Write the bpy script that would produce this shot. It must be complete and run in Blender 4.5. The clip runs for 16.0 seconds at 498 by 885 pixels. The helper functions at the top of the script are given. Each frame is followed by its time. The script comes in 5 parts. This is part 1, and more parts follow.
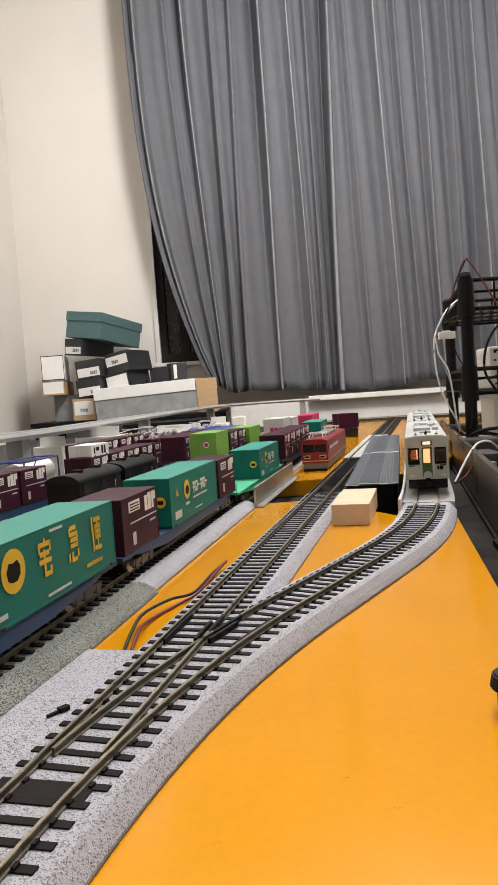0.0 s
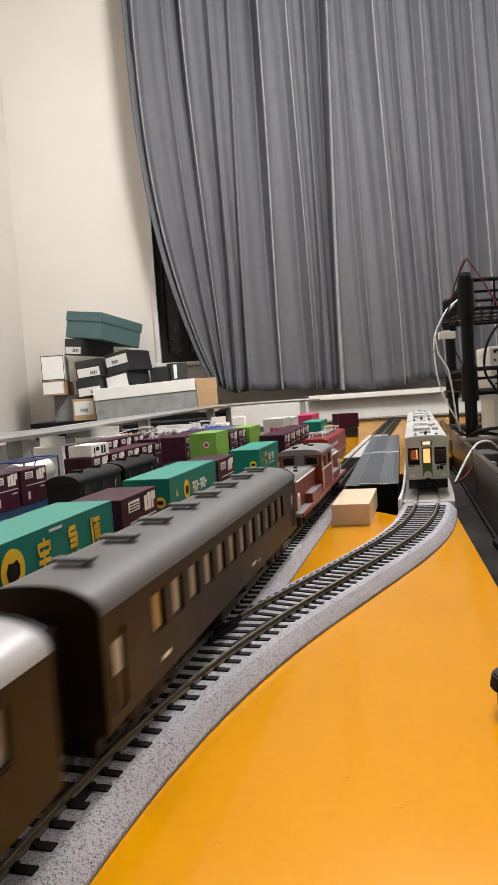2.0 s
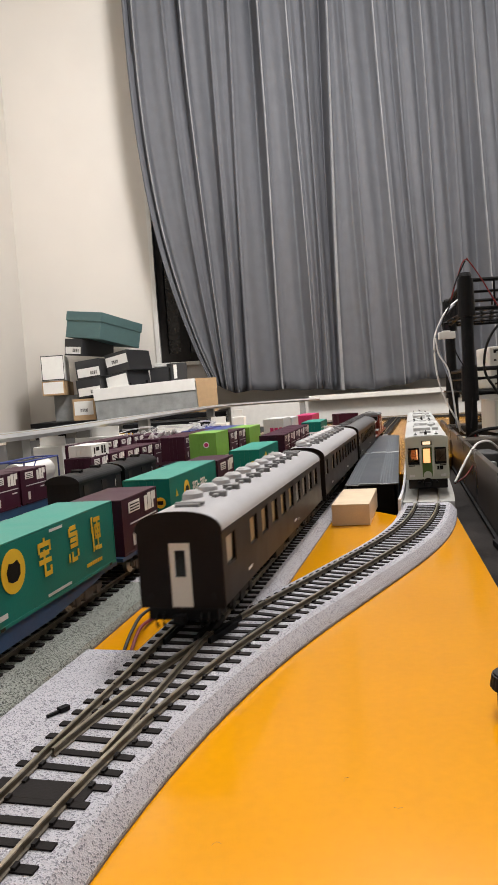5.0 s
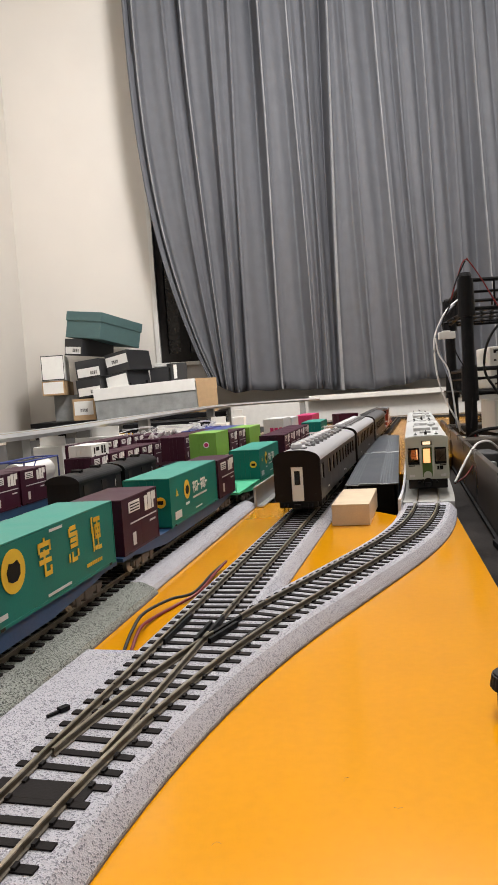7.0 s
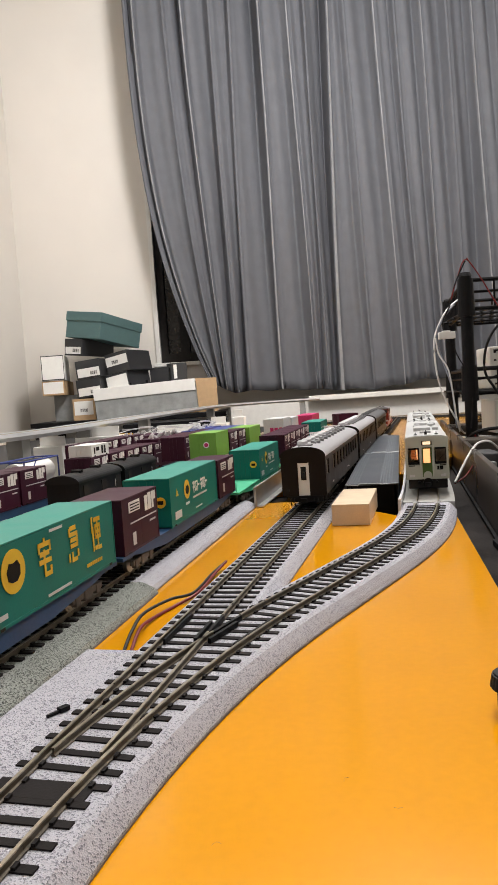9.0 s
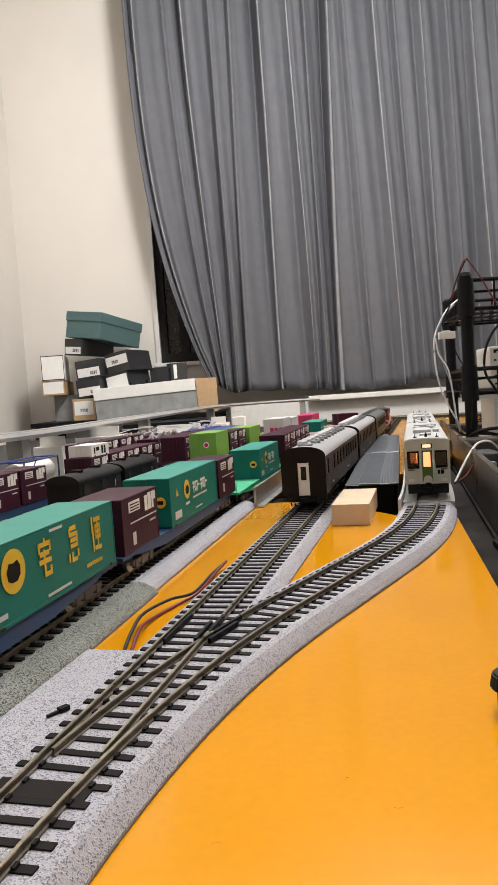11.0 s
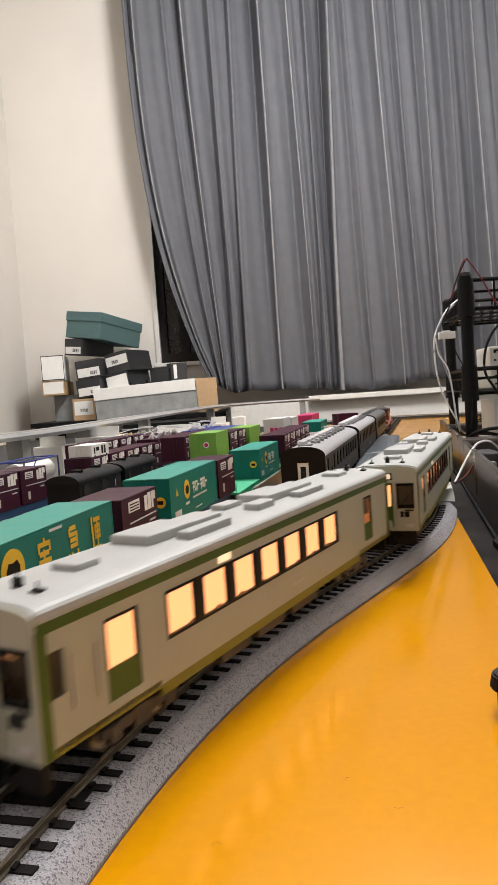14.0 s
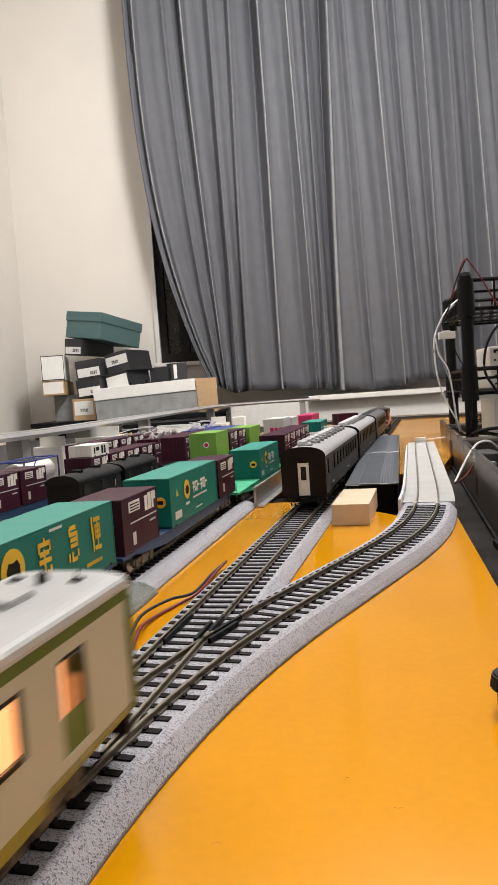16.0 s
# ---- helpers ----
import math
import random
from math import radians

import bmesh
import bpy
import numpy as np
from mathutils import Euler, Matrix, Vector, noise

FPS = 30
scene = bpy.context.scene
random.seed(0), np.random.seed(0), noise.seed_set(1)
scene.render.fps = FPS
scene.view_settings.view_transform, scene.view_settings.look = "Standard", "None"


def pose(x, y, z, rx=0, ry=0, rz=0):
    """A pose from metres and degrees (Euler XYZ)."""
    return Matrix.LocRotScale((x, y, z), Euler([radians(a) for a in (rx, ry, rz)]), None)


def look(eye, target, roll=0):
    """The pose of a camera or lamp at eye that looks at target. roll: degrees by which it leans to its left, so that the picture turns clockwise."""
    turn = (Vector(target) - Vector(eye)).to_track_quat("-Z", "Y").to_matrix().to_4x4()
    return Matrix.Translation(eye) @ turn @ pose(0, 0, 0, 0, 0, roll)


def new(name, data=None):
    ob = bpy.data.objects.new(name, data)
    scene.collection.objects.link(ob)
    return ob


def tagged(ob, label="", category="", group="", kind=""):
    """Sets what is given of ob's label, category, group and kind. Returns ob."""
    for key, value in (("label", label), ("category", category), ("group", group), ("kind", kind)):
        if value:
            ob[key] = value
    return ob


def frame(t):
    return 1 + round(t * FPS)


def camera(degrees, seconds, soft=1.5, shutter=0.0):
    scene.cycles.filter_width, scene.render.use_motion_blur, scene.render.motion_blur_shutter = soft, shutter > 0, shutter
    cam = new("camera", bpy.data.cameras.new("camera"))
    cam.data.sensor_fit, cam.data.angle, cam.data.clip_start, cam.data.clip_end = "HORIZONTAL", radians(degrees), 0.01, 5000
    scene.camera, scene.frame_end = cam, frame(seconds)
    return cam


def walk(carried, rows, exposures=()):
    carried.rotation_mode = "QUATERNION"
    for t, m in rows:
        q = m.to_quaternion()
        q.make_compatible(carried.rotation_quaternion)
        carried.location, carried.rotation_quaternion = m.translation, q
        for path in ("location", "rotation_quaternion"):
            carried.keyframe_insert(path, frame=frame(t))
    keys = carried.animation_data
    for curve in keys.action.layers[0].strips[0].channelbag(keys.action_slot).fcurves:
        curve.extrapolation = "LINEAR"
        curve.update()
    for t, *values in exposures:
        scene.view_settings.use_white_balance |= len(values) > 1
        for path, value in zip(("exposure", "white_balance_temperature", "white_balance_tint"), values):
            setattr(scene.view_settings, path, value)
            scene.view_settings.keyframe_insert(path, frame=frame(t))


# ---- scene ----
# ---- camera: it stands still on the layout board ----
cam = camera(38.39, 16.0, soft=1.5, shutter=0.5)
EYE = pose(0, 0, 0.1058, 90 - 3.813, 0, 0) @ pose(0, 0, 0, 0, 0, -3.888)
walk(cam, [(0.0, EYE), (16.0, EYE)])

# ---- light ----
scene.view_settings.exposure = 0.0
world = bpy.data.worlds.new("room")
world.use_nodes = True
world.node_tree.nodes["Background"].inputs[0].default_value = (0.9, 0.95, 1.0, 1)
world.node_tree.nodes["Background"].inputs[1].default_value = 0.02
scene.world = world
# a round ceiling lamp that also throws light sideways
lamp_data = bpy.data.lights.new("ceiling_lamp", "POINT")
lamp_data.shadow_soft_size, lamp_data.energy, lamp_data.color = 0.2, 88, (1.0, 0.98, 0.97)
lamp = new("ceiling_lamp", lamp_data)
lamp.location = (0.36, 1.32, 1.42)
# unseen fill light, added to brighten the near end of the layout
near_data = bpy.data.lights.new("ceiling_light", "AREA")
near_data.shape, near_data.size, near_data.energy, near_data.color = "DISK", 0.5, 5.6, (1.0, 0.98, 0.97)
fill_lamp = new("ceiling_light", near_data)
fill_lamp.matrix_world = look((-0.42, 0.22, 1.60), (-0.32, 0.22, 0))

MM = 0.001
TH = 14.27      # bearing of the straight track, degrees clockwise from +y
TY = 12.3       # bearing of the yard tracks
RAIL = 10.0     # rail top above the board, mm


# ---- materials ----
def mat(name, col, rough=0.5, metal=0.0, vary=0.12, scale=60.0, fine=900.0, bump=0.15, spec=0.5, glow=None, power=0.0,
        alpha=1.0, dust=0.0, rand=0.0, coat=0.0):
    m = bpy.data.materials.new(name)
    m.use_nodes = True
    nt = m.node_tree
    n, l = nt.nodes, nt.links
    b = n["Principled BSDF"]
    b.inputs["Roughness"].default_value = rough
    b.inputs["Metallic"].default_value = metal
    b.inputs["Specular IOR Level"].default_value = spec
    b.inputs["Coat Weight"].default_value = coat
    b.inputs["Coat Roughness"].default_value = 0.14
    tc = n.new("ShaderNodeTexCoord")
    n1 = n.new("ShaderNodeTexNoise")
    n1.inputs["Scale"].default_value = scale
    n1.inputs["Detail"].default_value = 4
    n2 = n.new("ShaderNodeTexNoise")
    n2.inputs["Scale"].default_value = fine
    n2.inputs["Detail"].default_value = 3
    l.new(tc.outputs["Object"], n1.inputs["Vector"])
    l.new(tc.outputs["Object"], n2.inputs["Vector"])
    add = n.new("ShaderNodeMath")
    add.operation = "MULTIPLY_ADD"
    l.new(n2.outputs["Fac"], add.inputs[0])
    add.inputs[1].default_value = 0.5
    l.new(n1.outputs["Fac"], add.inputs[2])
    src = add.outputs[0]
    if rand:
        oi = n.new("ShaderNodeObjectInfo")
        ra = n.new("ShaderNodeMath")
        ra.operation = "MULTIPLY_ADD"
        l.new(oi.outputs["Random"], ra.inputs[0])
        ra.inputs[1].default_value = rand
        l.new(src, ra.inputs[2])
        src = ra.outputs[0]
    ramp = n.new("ShaderNodeValToRGB")
    e = ramp.color_ramp.elements
    e[0].position, e[1].position = 0.45, 1.05
    e[0].color = (*[c * (1 - vary) for c in col], 1)
    e[1].color = (*[min(1, c * (1 + vary) + dust) for c in col], 1)
    l.new(src, ramp.inputs[0])
    l.new(ramp.outputs[0], b.inputs["Base Color"])
    if bump:
        bp = n.new("ShaderNodeBump")
        bp.inputs["Strength"].default_value = bump
        bp.inputs["Distance"].default_value = 0.0004
        l.new(n2.outputs["Fac"], bp.inputs["Height"])
        l.new(bp.outputs["Normal"], b.inputs["Normal"])
    rr = n.new("ShaderNodeMapRange")
    rr.inputs[3].default_value, rr.inputs[4].default_value = max(0.02, rough - 0.08), min(1, rough + 0.1)
    l.new(n1.outputs["Fac"], rr.inputs[0])
    l.new(rr.outputs[0], b.inputs["Roughness"])
    if glow:
        b.inputs["Emission Color"].default_value = (*glow, 1)
        b.inputs["Emission Strength"].default_value = power
    return m


def speckled(name, light, dark, cells, amount, rough=0.95, bump=0.5):
    """Grey foam or ballast: light ground with dark grains."""
    m = bpy.data.materials.new(name)
    m.use_nodes = True
    nt = m.node_tree
    n, l = nt.nodes, nt.links
    b = n["Principled BSDF"]
    b.inputs["Roughness"].default_value = rough
    b.inputs["Specular IOR Level"].default_value = 0.15
    tc = n.new("ShaderNodeTexCoord")
    v = n.new("ShaderNodeTexVoronoi")
    v.inputs["Scale"].default_value = cells
    l.new(tc.outputs["Object"], v.inputs["Vector"])
    sep = n.new("ShaderNodeSeparateColor")
    l.new(v.outputs["Color"], sep.inputs[0])
    big = n.new("ShaderNodeTexNoise")
    big.inputs["Scale"].default_value = 45
    l.new(tc.outputs["Object"], big.inputs["Vector"])
    mix = n.new("ShaderNodeMath")
    mix.operation = "MULTIPLY_ADD"
    l.new(big.outputs["Fac"], mix.inputs[0])
    mix.inputs[1].default_value = 0.35
    l.new(sep.outputs[0], mix.inputs[2])
    ramp = n.new("ShaderNodeValToRGB")
    e = ramp.color_ramp.elements
    e[0].position, e[1].position = amount, amount + 0.45
    e[0].color, e[1].color = (*dark, 1), (*light, 1)
    l.new(mix.outputs[0], ramp.inputs[0])
    l.new(ramp.outputs[0], b.inputs["Base Color"])
    bp = n.new("ShaderNodeBump")
    bp.inputs["Strength"].default_value = bump
    bp.inputs["Distance"].default_value = 0.0006
    l.new(v.outputs["Distance"], bp.inputs["Height"])
    l.new(bp.outputs["Normal"], b.inputs["Normal"])
    return m


def glass(name, tint=(0.9, 0.95, 0.95), rough=0.03):
    m = bpy.data.materials.new(name)
    m.use_nodes = True
    b = m.node_tree.nodes["Principled BSDF"]
    b.inputs["Base Color"].default_value = (*tint, 1)
    b.inputs["Roughness"].default_value = rough
    b.inputs["Transmission Weight"].default_value = 1.0
    b.inputs["IOR"].default_value = 1.1
    return m


ORANGE = mat("orange_laminate", (0.70, 0.300, 0.001), 0.12, vary=0.07, scale=9, fine=300, bump=0.02, spec=0.4, coat=0.5)
ORANGE_EDGE = mat("board_edge", (0.30, 0.14, 0.03), 0.7, scale=30)
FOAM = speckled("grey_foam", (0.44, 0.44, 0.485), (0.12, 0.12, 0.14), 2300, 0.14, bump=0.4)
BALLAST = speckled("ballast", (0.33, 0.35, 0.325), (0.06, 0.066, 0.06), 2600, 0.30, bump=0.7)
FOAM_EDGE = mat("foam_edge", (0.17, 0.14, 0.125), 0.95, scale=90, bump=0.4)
SLEEPER = mat("sleeper_plastic", (0.014, 0.012, 0.012), 0.75, spec=0.12, vary=0.3, rand=0.25, bump=0.25)
RAILSIDE = mat("rail_side", (0.10, 0.08, 0.055), 0.55, 0.3, vary=0.35, scale=120)
RAILM = mat("nickel_rail", (0.38, 0.34, 0.27), 0.30, 0.85, vary=0.25, scale=150)
SLAB = mat("slab_grey", (0.36, 0.36, 0.35), 0.8, vary=0.1)
BLACK = mat("black_plastic", (0.005, 0.005, 0.006), 0.5, spec=0.16, vary=0.3)
DARK = mat("dark_frame", (0.015, 0.013, 0.012), 0.65, spec=0.2, vary=0.4, bump=0.3)
BOGIE = mat("bogie_grey", (0.09, 0.075, 0.062), 0.7, vary=0.35, bump=0.4)
BROWN = mat("coach_brown", (0.010, 0.006, 0.0045), 0.4, spec=0.2, vary=0.15, bump=0.05)
BLIND = mat("coach_blind", (0.42, 0.30, 0.14), 0.5, vary=0.1)
BLINDW = mat("coach_blind_white", (0.42, 0.40, 0.36), 0.5, vary=0.15)
ROOFG = mat("coach_roof_grey", (0.09, 0.09, 0.095), 0.5, vary=0.15, bump=0.1)
ROOFW = mat("coach_roof_silver", (0.40, 0.40, 0.42), 0.33, 0.0, vary=0.1, bump=0.1)
LOCO_RED = mat("loco_red", (0.19, 0.020, 0.007), 0.42, vary=0.15, bump=0.08)
LOCO_GREY = mat("loco_roof", (0.17, 0.17, 0.175), 0.5, vary=0.2, bump=0.15)
WHITE = mat("white_paint", (0.78, 0.77, 0.74), 0.45, vary=0.06)
IVORY = mat("dmu_ivory", (0.41, 0.43, 0.375), 0.42, vary=0.05, bump=0.05)
DMU_ROOF = mat("dmu_roof", (0.40, 0.41, 0.41), 0.5, vary=0.07, bump=0.1)
DMU_GREEN = mat("dmu_green", (0.050, 0.105, 0.012), 0.45, vary=0.1)
DMU_OLIVE = mat("dmu_olive", (0.20, 0.19, 0.02), 0.45, vary=0.12)
WARM = mat("lit_interior", (0.30, 0.20, 0.12), 0.6, vary=0.2, scale=25, glow=(1.0, 0.37, 0.145), power=1.9)
SEATS = mat("seat_cloth", (0.25, 0.14, 0.07), 0.8)
CABIN = mat("cab_wall", (0.42, 0.33, 0.24), 0.7)
SIGN = mat("lit_sign", (0.9, 0.8, 0.7), 0.5, glow=(1.0, 0.72, 0.42), power=0.9)
GLASS = glass("window_glass")
DGLASS = mat("dark_glass", (0.015, 0.014, 0.013), 0.08, vary=0.2, bump=0)
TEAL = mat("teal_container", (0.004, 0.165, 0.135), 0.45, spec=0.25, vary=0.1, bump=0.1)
# the same teal, lightened to paint overhead light onto the roofs
TEAL_LIT = mat("teal_lit_top", (0.022, 0.24, 0.19), 0.5, vary=0.08, bump=0.1)
MAROON = mat("maroon_container", (0.036, 0.004, 0.017), 0.5, spec=0.25, vary=0.18, bump=0.15)
LIME = mat("lime_container", (0.17, 0.36, 0.05), 0.5, vary=0.1)
BLUE = mat("blue_paint", (0.03, 0.05, 0.22), 0.5, vary=0.15)
NAVY = mat("navy_frame", (0.012, 0.055, 0.145), 0.5, vary=0.2)
GREENF = mat("green_flat", (0.05, 0.40, 0.22), 0.5, vary=0.15)
YELLOW = mat("yellow_mark", (0.72, 0.45, 0.02), 0.5, vary=0.08)
MAGENTA = mat("magenta_paint", (0.45, 0.02, 0.12), 0.5)
PALEGREY = mat("pale_grey", (0.55, 0.55, 0.56), 0.5, vary=0.1)
STEEL = mat("brushed_metal", (0.42, 0.42, 0.41), 0.35, 0.8, vary=0.2, scale=40)
DULL = mat("dull_strip", (0.065, 0.056, 0.048), 0.28, 0.35, vary=0.7, scale=14)
DARKTABLE = mat("dark_table", (0.011, 0.008, 0.007), 0.7, spec=0.06, vary=0.5, scale=26, dust=0.018)
PINE = mat("pine_block", (0.58, 0.46, 0.32), 0.65, vary=0.12, scale=70)
SLATE = mat("slate_sheet", (0.055, 0.065, 0.078), 0.33, 0.1, vary=0.3, scale=35, dust=0.02)
SEAM = mat("seam_white", (0.62, 0.66, 0.68), 0.5)
RIBLINE = mat("rib_grey", (0.15, 0.17, 0.19), 0.4)
YARD_DARK = mat("yard_mat", (0.030, 0.029, 0.030), 0.8, vary=0.3)
VANROOF = mat("van_roof", (0.005, 0.005, 0.006), 0.42, spec=0.22, vary=0.2)
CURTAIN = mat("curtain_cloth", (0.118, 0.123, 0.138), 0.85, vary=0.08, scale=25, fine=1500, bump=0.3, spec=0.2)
# lighter copy of the curtain cloth for the painted ridge highlights
PLEAT_SHINE = mat("pleat_shine_cloth", (0.20, 0.203, 0.215), 0.75, vary=0.3, scale=14, fine=1500, bump=0.3)
PLASTER = mat("wall_plaster", (0.68, 0.65, 0.605), 0.85, vary=0.03, scale=6, fine=300, bump=0.1, spec=0.2)
TRIM = mat("white_trim", (0.72, 0.71, 0.68), 0.5, vary=0.05)
CARPET = mat("floor_boards", (0.20, 0.13, 0.08), 0.6, vary=0.2, scale=10)
VIADUCT = mat("viaduct_grey", (0.56, 0.57, 0.59), 0.6, vary=0.08)
PIER = mat("pier_grey", (0.26, 0.26, 0.25), 0.75, vary=0.15)
CARD_TEAL = mat("card_teal", (0.070, 0.135, 0.138), 0.7, vary=0.08)
CARD_BLACK = mat("card_black", (0.022, 0.023, 0.026), 0.5, vary=0.15)
CARD_WHITE = mat("card_white", (0.74, 0.74, 0.72), 0.6, vary=0.04)
CARD_TAN = mat("card_tan", (0.46, 0.31, 0.17), 0.75, vary=0.1)
CARD_GREY = mat("card_grey_marbled", (0.25, 0.26, 0.26), 0.7, vary=0.3, scale=30)
WIRE_RED = mat("wire_red", (0.16, 0.012, 0.012), 0.5, spec=0.25)
WIRE_WHITE = mat("wire_white", (0.72, 0.72, 0.72), 0.5)
WIRE_BLACK = mat("wire_black", (0.007, 0.007, 0.008), 0.5, spec=0.2)


# ---- mesh helpers (all in millimetres) ----
def V(x, y, z):
    return Vector((x * MM, y * MM, z * MM))


def box(bm, x0, x1, y0, y1, z0, z1, bev=0.0):
    vs = [bm.verts.new(V(x, y, z)) for x in (x0, x1) for y in (y0, y1) for z in (z0, z1)]
    fs = [bm.faces.new([vs[i] for i in q]) for q in
          ((0, 1, 3, 2), (4, 6, 7, 5), (0, 4, 5, 1), (2, 3, 7, 6), (0, 2, 6, 4), (1, 5, 7, 3))]
    if bev:
        es = {e for f in fs for e in f.edges}
        bmesh.ops.bevel(bm, geom=list(es), offset=bev * MM, segments=2, affect="EDGES", profile=0.6)


def prism(bm, pts, y0, y1):
    """A polygon in x, z (anticlockwise seen from -y) drawn out along y."""
    a = [bm.verts.new(V(x, y0, z)) for x, z in pts]
    b = [bm.verts.new(V(x, y1, z)) for x, z in pts]
    k = len(pts)
    bm.faces.new(a)
    bm.faces.new(b[::-1])
    for i in range(k):
        bm.faces.new((a[i], b[i], b[(i + 1) % k], a[(i + 1) % k]))


def cyl(bm, p0, p1, r, seg=12, r2=None):
    p0, p1 = V(*p0), V(*p1)
    d = p1 - p0
    q = d.to_track_quat("Z", "Y").to_matrix()
    r2 = r if r2 is None else r2
    rings = []
    for p, rr in ((p0, r), (p1, r2)):
        rings.append([bm.verts.new(p + q @ Vector((math.cos(a) * rr * MM, math.sin(a) * rr * MM, 0)))
                      for a in [2 * math.pi * i / seg for i in range(seg)]])
    for i in range(seg):
        j = (i + 1) % seg
        bm.faces.new((rings[0][i], rings[0][j], rings[1][j], rings[1][i]))
    bm.faces.new(rings[0][::-1])
    bm.faces.new(rings[1])


def smooth_points(pts, n=6):
    """A Catmull-Rom line through the points."""
    pts = [Vector(p) for p in pts]
    out = []
    for i in range(len(pts) - 1):
        a, b, c, d = pts[max(0, i - 1)], pts[i], pts[i + 1], pts[min(len(pts) - 1, i + 2)]
        for k in range(n):
            t = k / n
            out.append(0.5 * ((2 * b) + (c - a) * t + (2 * a - 5 * b + 4 * c - d) * t * t + (3 * b - a - 3 * c + d) * t ** 3))
    return out + [pts[-1]]


def tube(bm, pts, r, seg=8, n=6):
    line = smooth_points(pts, n)
    rings = []
    for i, p in enumerate(line):
        d = line[min(i + 1, len(line) - 1)] - line[max(i - 1, 0)]
        q = d.to_track_quat("Z", "Y").to_matrix()
        rings.append([bm.verts.new((p + q @ Vector((math.cos(a) * r, math.sin(a) * r, 0))) * MM)
                      for a in [2 * math.pi * k / seg for k in range(seg)]])
    for a, b in zip(rings, rings[1:]):
        for k in range(seg):
            j = (k + 1) % seg
            bm.faces.new((a[k], a[j], b[j], b[k]))
    bm.faces.new(rings[0][::-1])
    bm.faces.new(rings[-1])


def sweep(bm, stations, prof, closed=True):
    """Draw a profile of (sideways, up) along stations of (x, y, bearing in radians)."""
    rings = []
    for x, y, t in stations:
        rings.append([bm.verts.new(V(x + o * math.cos(t), y - o * math.sin(t), z)) for o, z in prof])
    k = len(prof)
    for a, b in zip(rings, rings[1:]):
        for i in range(k if closed else k - 1):
            j = (i + 1) % k
            bm.faces.new((a[i], a[j], b[j], b[i]))
    if closed:
        bm.faces.new(rings[0][::-1])
        bm.faces.new(rings[-1])


def part(name, bm, material, parent=None, label="", smooth=False):
    """Link a bmesh as one mesh object under a thing or part."""
    bmesh.ops.remove_doubles(bm, verts=bm.verts, dist=1e-6)
    bmesh.ops.recalc_face_normals(bm, faces=bm.faces)
    me = bpy.data.meshes.new(name)
    bm.to_mesh(me)
    bm.free()
    me.materials.append(material)
    if smooth:
        me.shade_smooth()
    ob = new(name, me)
    if parent is not None:
        ob.parent = parent
    if label:
        ob["label"] = label
    return ob


def pbox(name, dims, material, parent=None, bev=0.0, label=""):
    bm = bmesh.new()
    box(bm, *dims, bev)
    return part(name, bm, material, parent, label)


def thing(name, label, category, group="", kind="", m=None):
    e = new(name)
    e.empty_display_size = 0.02
    tagged(e, label, category, group, kind)
    if m is not None:
        e.matrix_world = m
    return e


def at(x, y, z, bearing=0):
    """A pose in millimetres with a bearing clockwise from +y."""
    return pose(x * MM, y * MM, z * MM, 0, 0, -bearing)


# ---- track lines ----
SX, SY = -66.5, 150.0            # where the two routes part, mm
KN = [(-1600, TH), (0, TH), (60, 20.5), (130, 27.5), (200, 33), (300, 32.5), (350, 28.5), (400, 22.5), (450, 17.5),
      (520, 14.5), (600, 13), (1700, 13)]
_s = np.arange(-1600, 1700, 1.0)
_t = np.radians(np.interp(_s, [k[0] for k in KN], [k[1] for k in KN]))
_x, _y = np.cumsum(np.sin(_t)), np.cumsum(np.cos(_t))
_x += SX - _x[1600]
_y += SY - _y[1600]


def curve_line(s):
    """The diverging route: place and bearing (radians) at s mm past the points."""
    return (float(np.interp(s, _s, _x)), float(np.interp(s, _s, _y)), float(np.interp(s, _s, _t)))


def straight_line(s):
    t = radians(TH)
    return (SX + s * math.sin(t), SY + s * math.cos(t), t)


def yard_line(s, off=0.0):
    """The yard tracks, by the distance along them from y = 0 and the offset to the side."""
    t = radians(TY)
    x0 = -88.7 - math.tan(t) * 378
    return (x0 + s * math.sin(t) + off * math.cos(t), s * math.cos(t) - off * math.sin(t), t)


def run(line, a, b, step, off=0.0):
    out, k = [], max(1, int(round((b - a) / step)))
    for i in range(k + 1):
        x, y, t = line(a + (b - a) * i / k)
        out.append((x + off * math.cos(t), y - off * math.sin(t), t))
    return out


def rail_profile(top=RAIL):
    return [(-0.8, top - 2.6), (0.8, top - 2.6), (0.8, top - 2.3), (0.28, top - 1.9), (0.28, top - 0.9), (0.47, top - 0.7),
            (0.47, top), (-0.47, top), (-0.47, top - 0.7), (-0.28, top - 0.9), (-0.28, top - 1.9), (-0.8, top - 2.3)]


def HEAD(top=RAIL):
    return [(-.49, top - .4), (.49, top - .4), (.49, top + .03), (-.49, top + .03)]


def rail(parent, line, a, b, off, step=10, top=RAIL):
    bm = bmesh.new()
    sweep(bm, run(line, a, b, step, off), rail_profile(top))
    r = part("rail", bm, RAILSIDE, parent)
    bm = bmesh.new()
    sweep(bm, run(line, a, b, step, off), HEAD(top))
    part("rail_head", bm, RAILM, r)
    return r


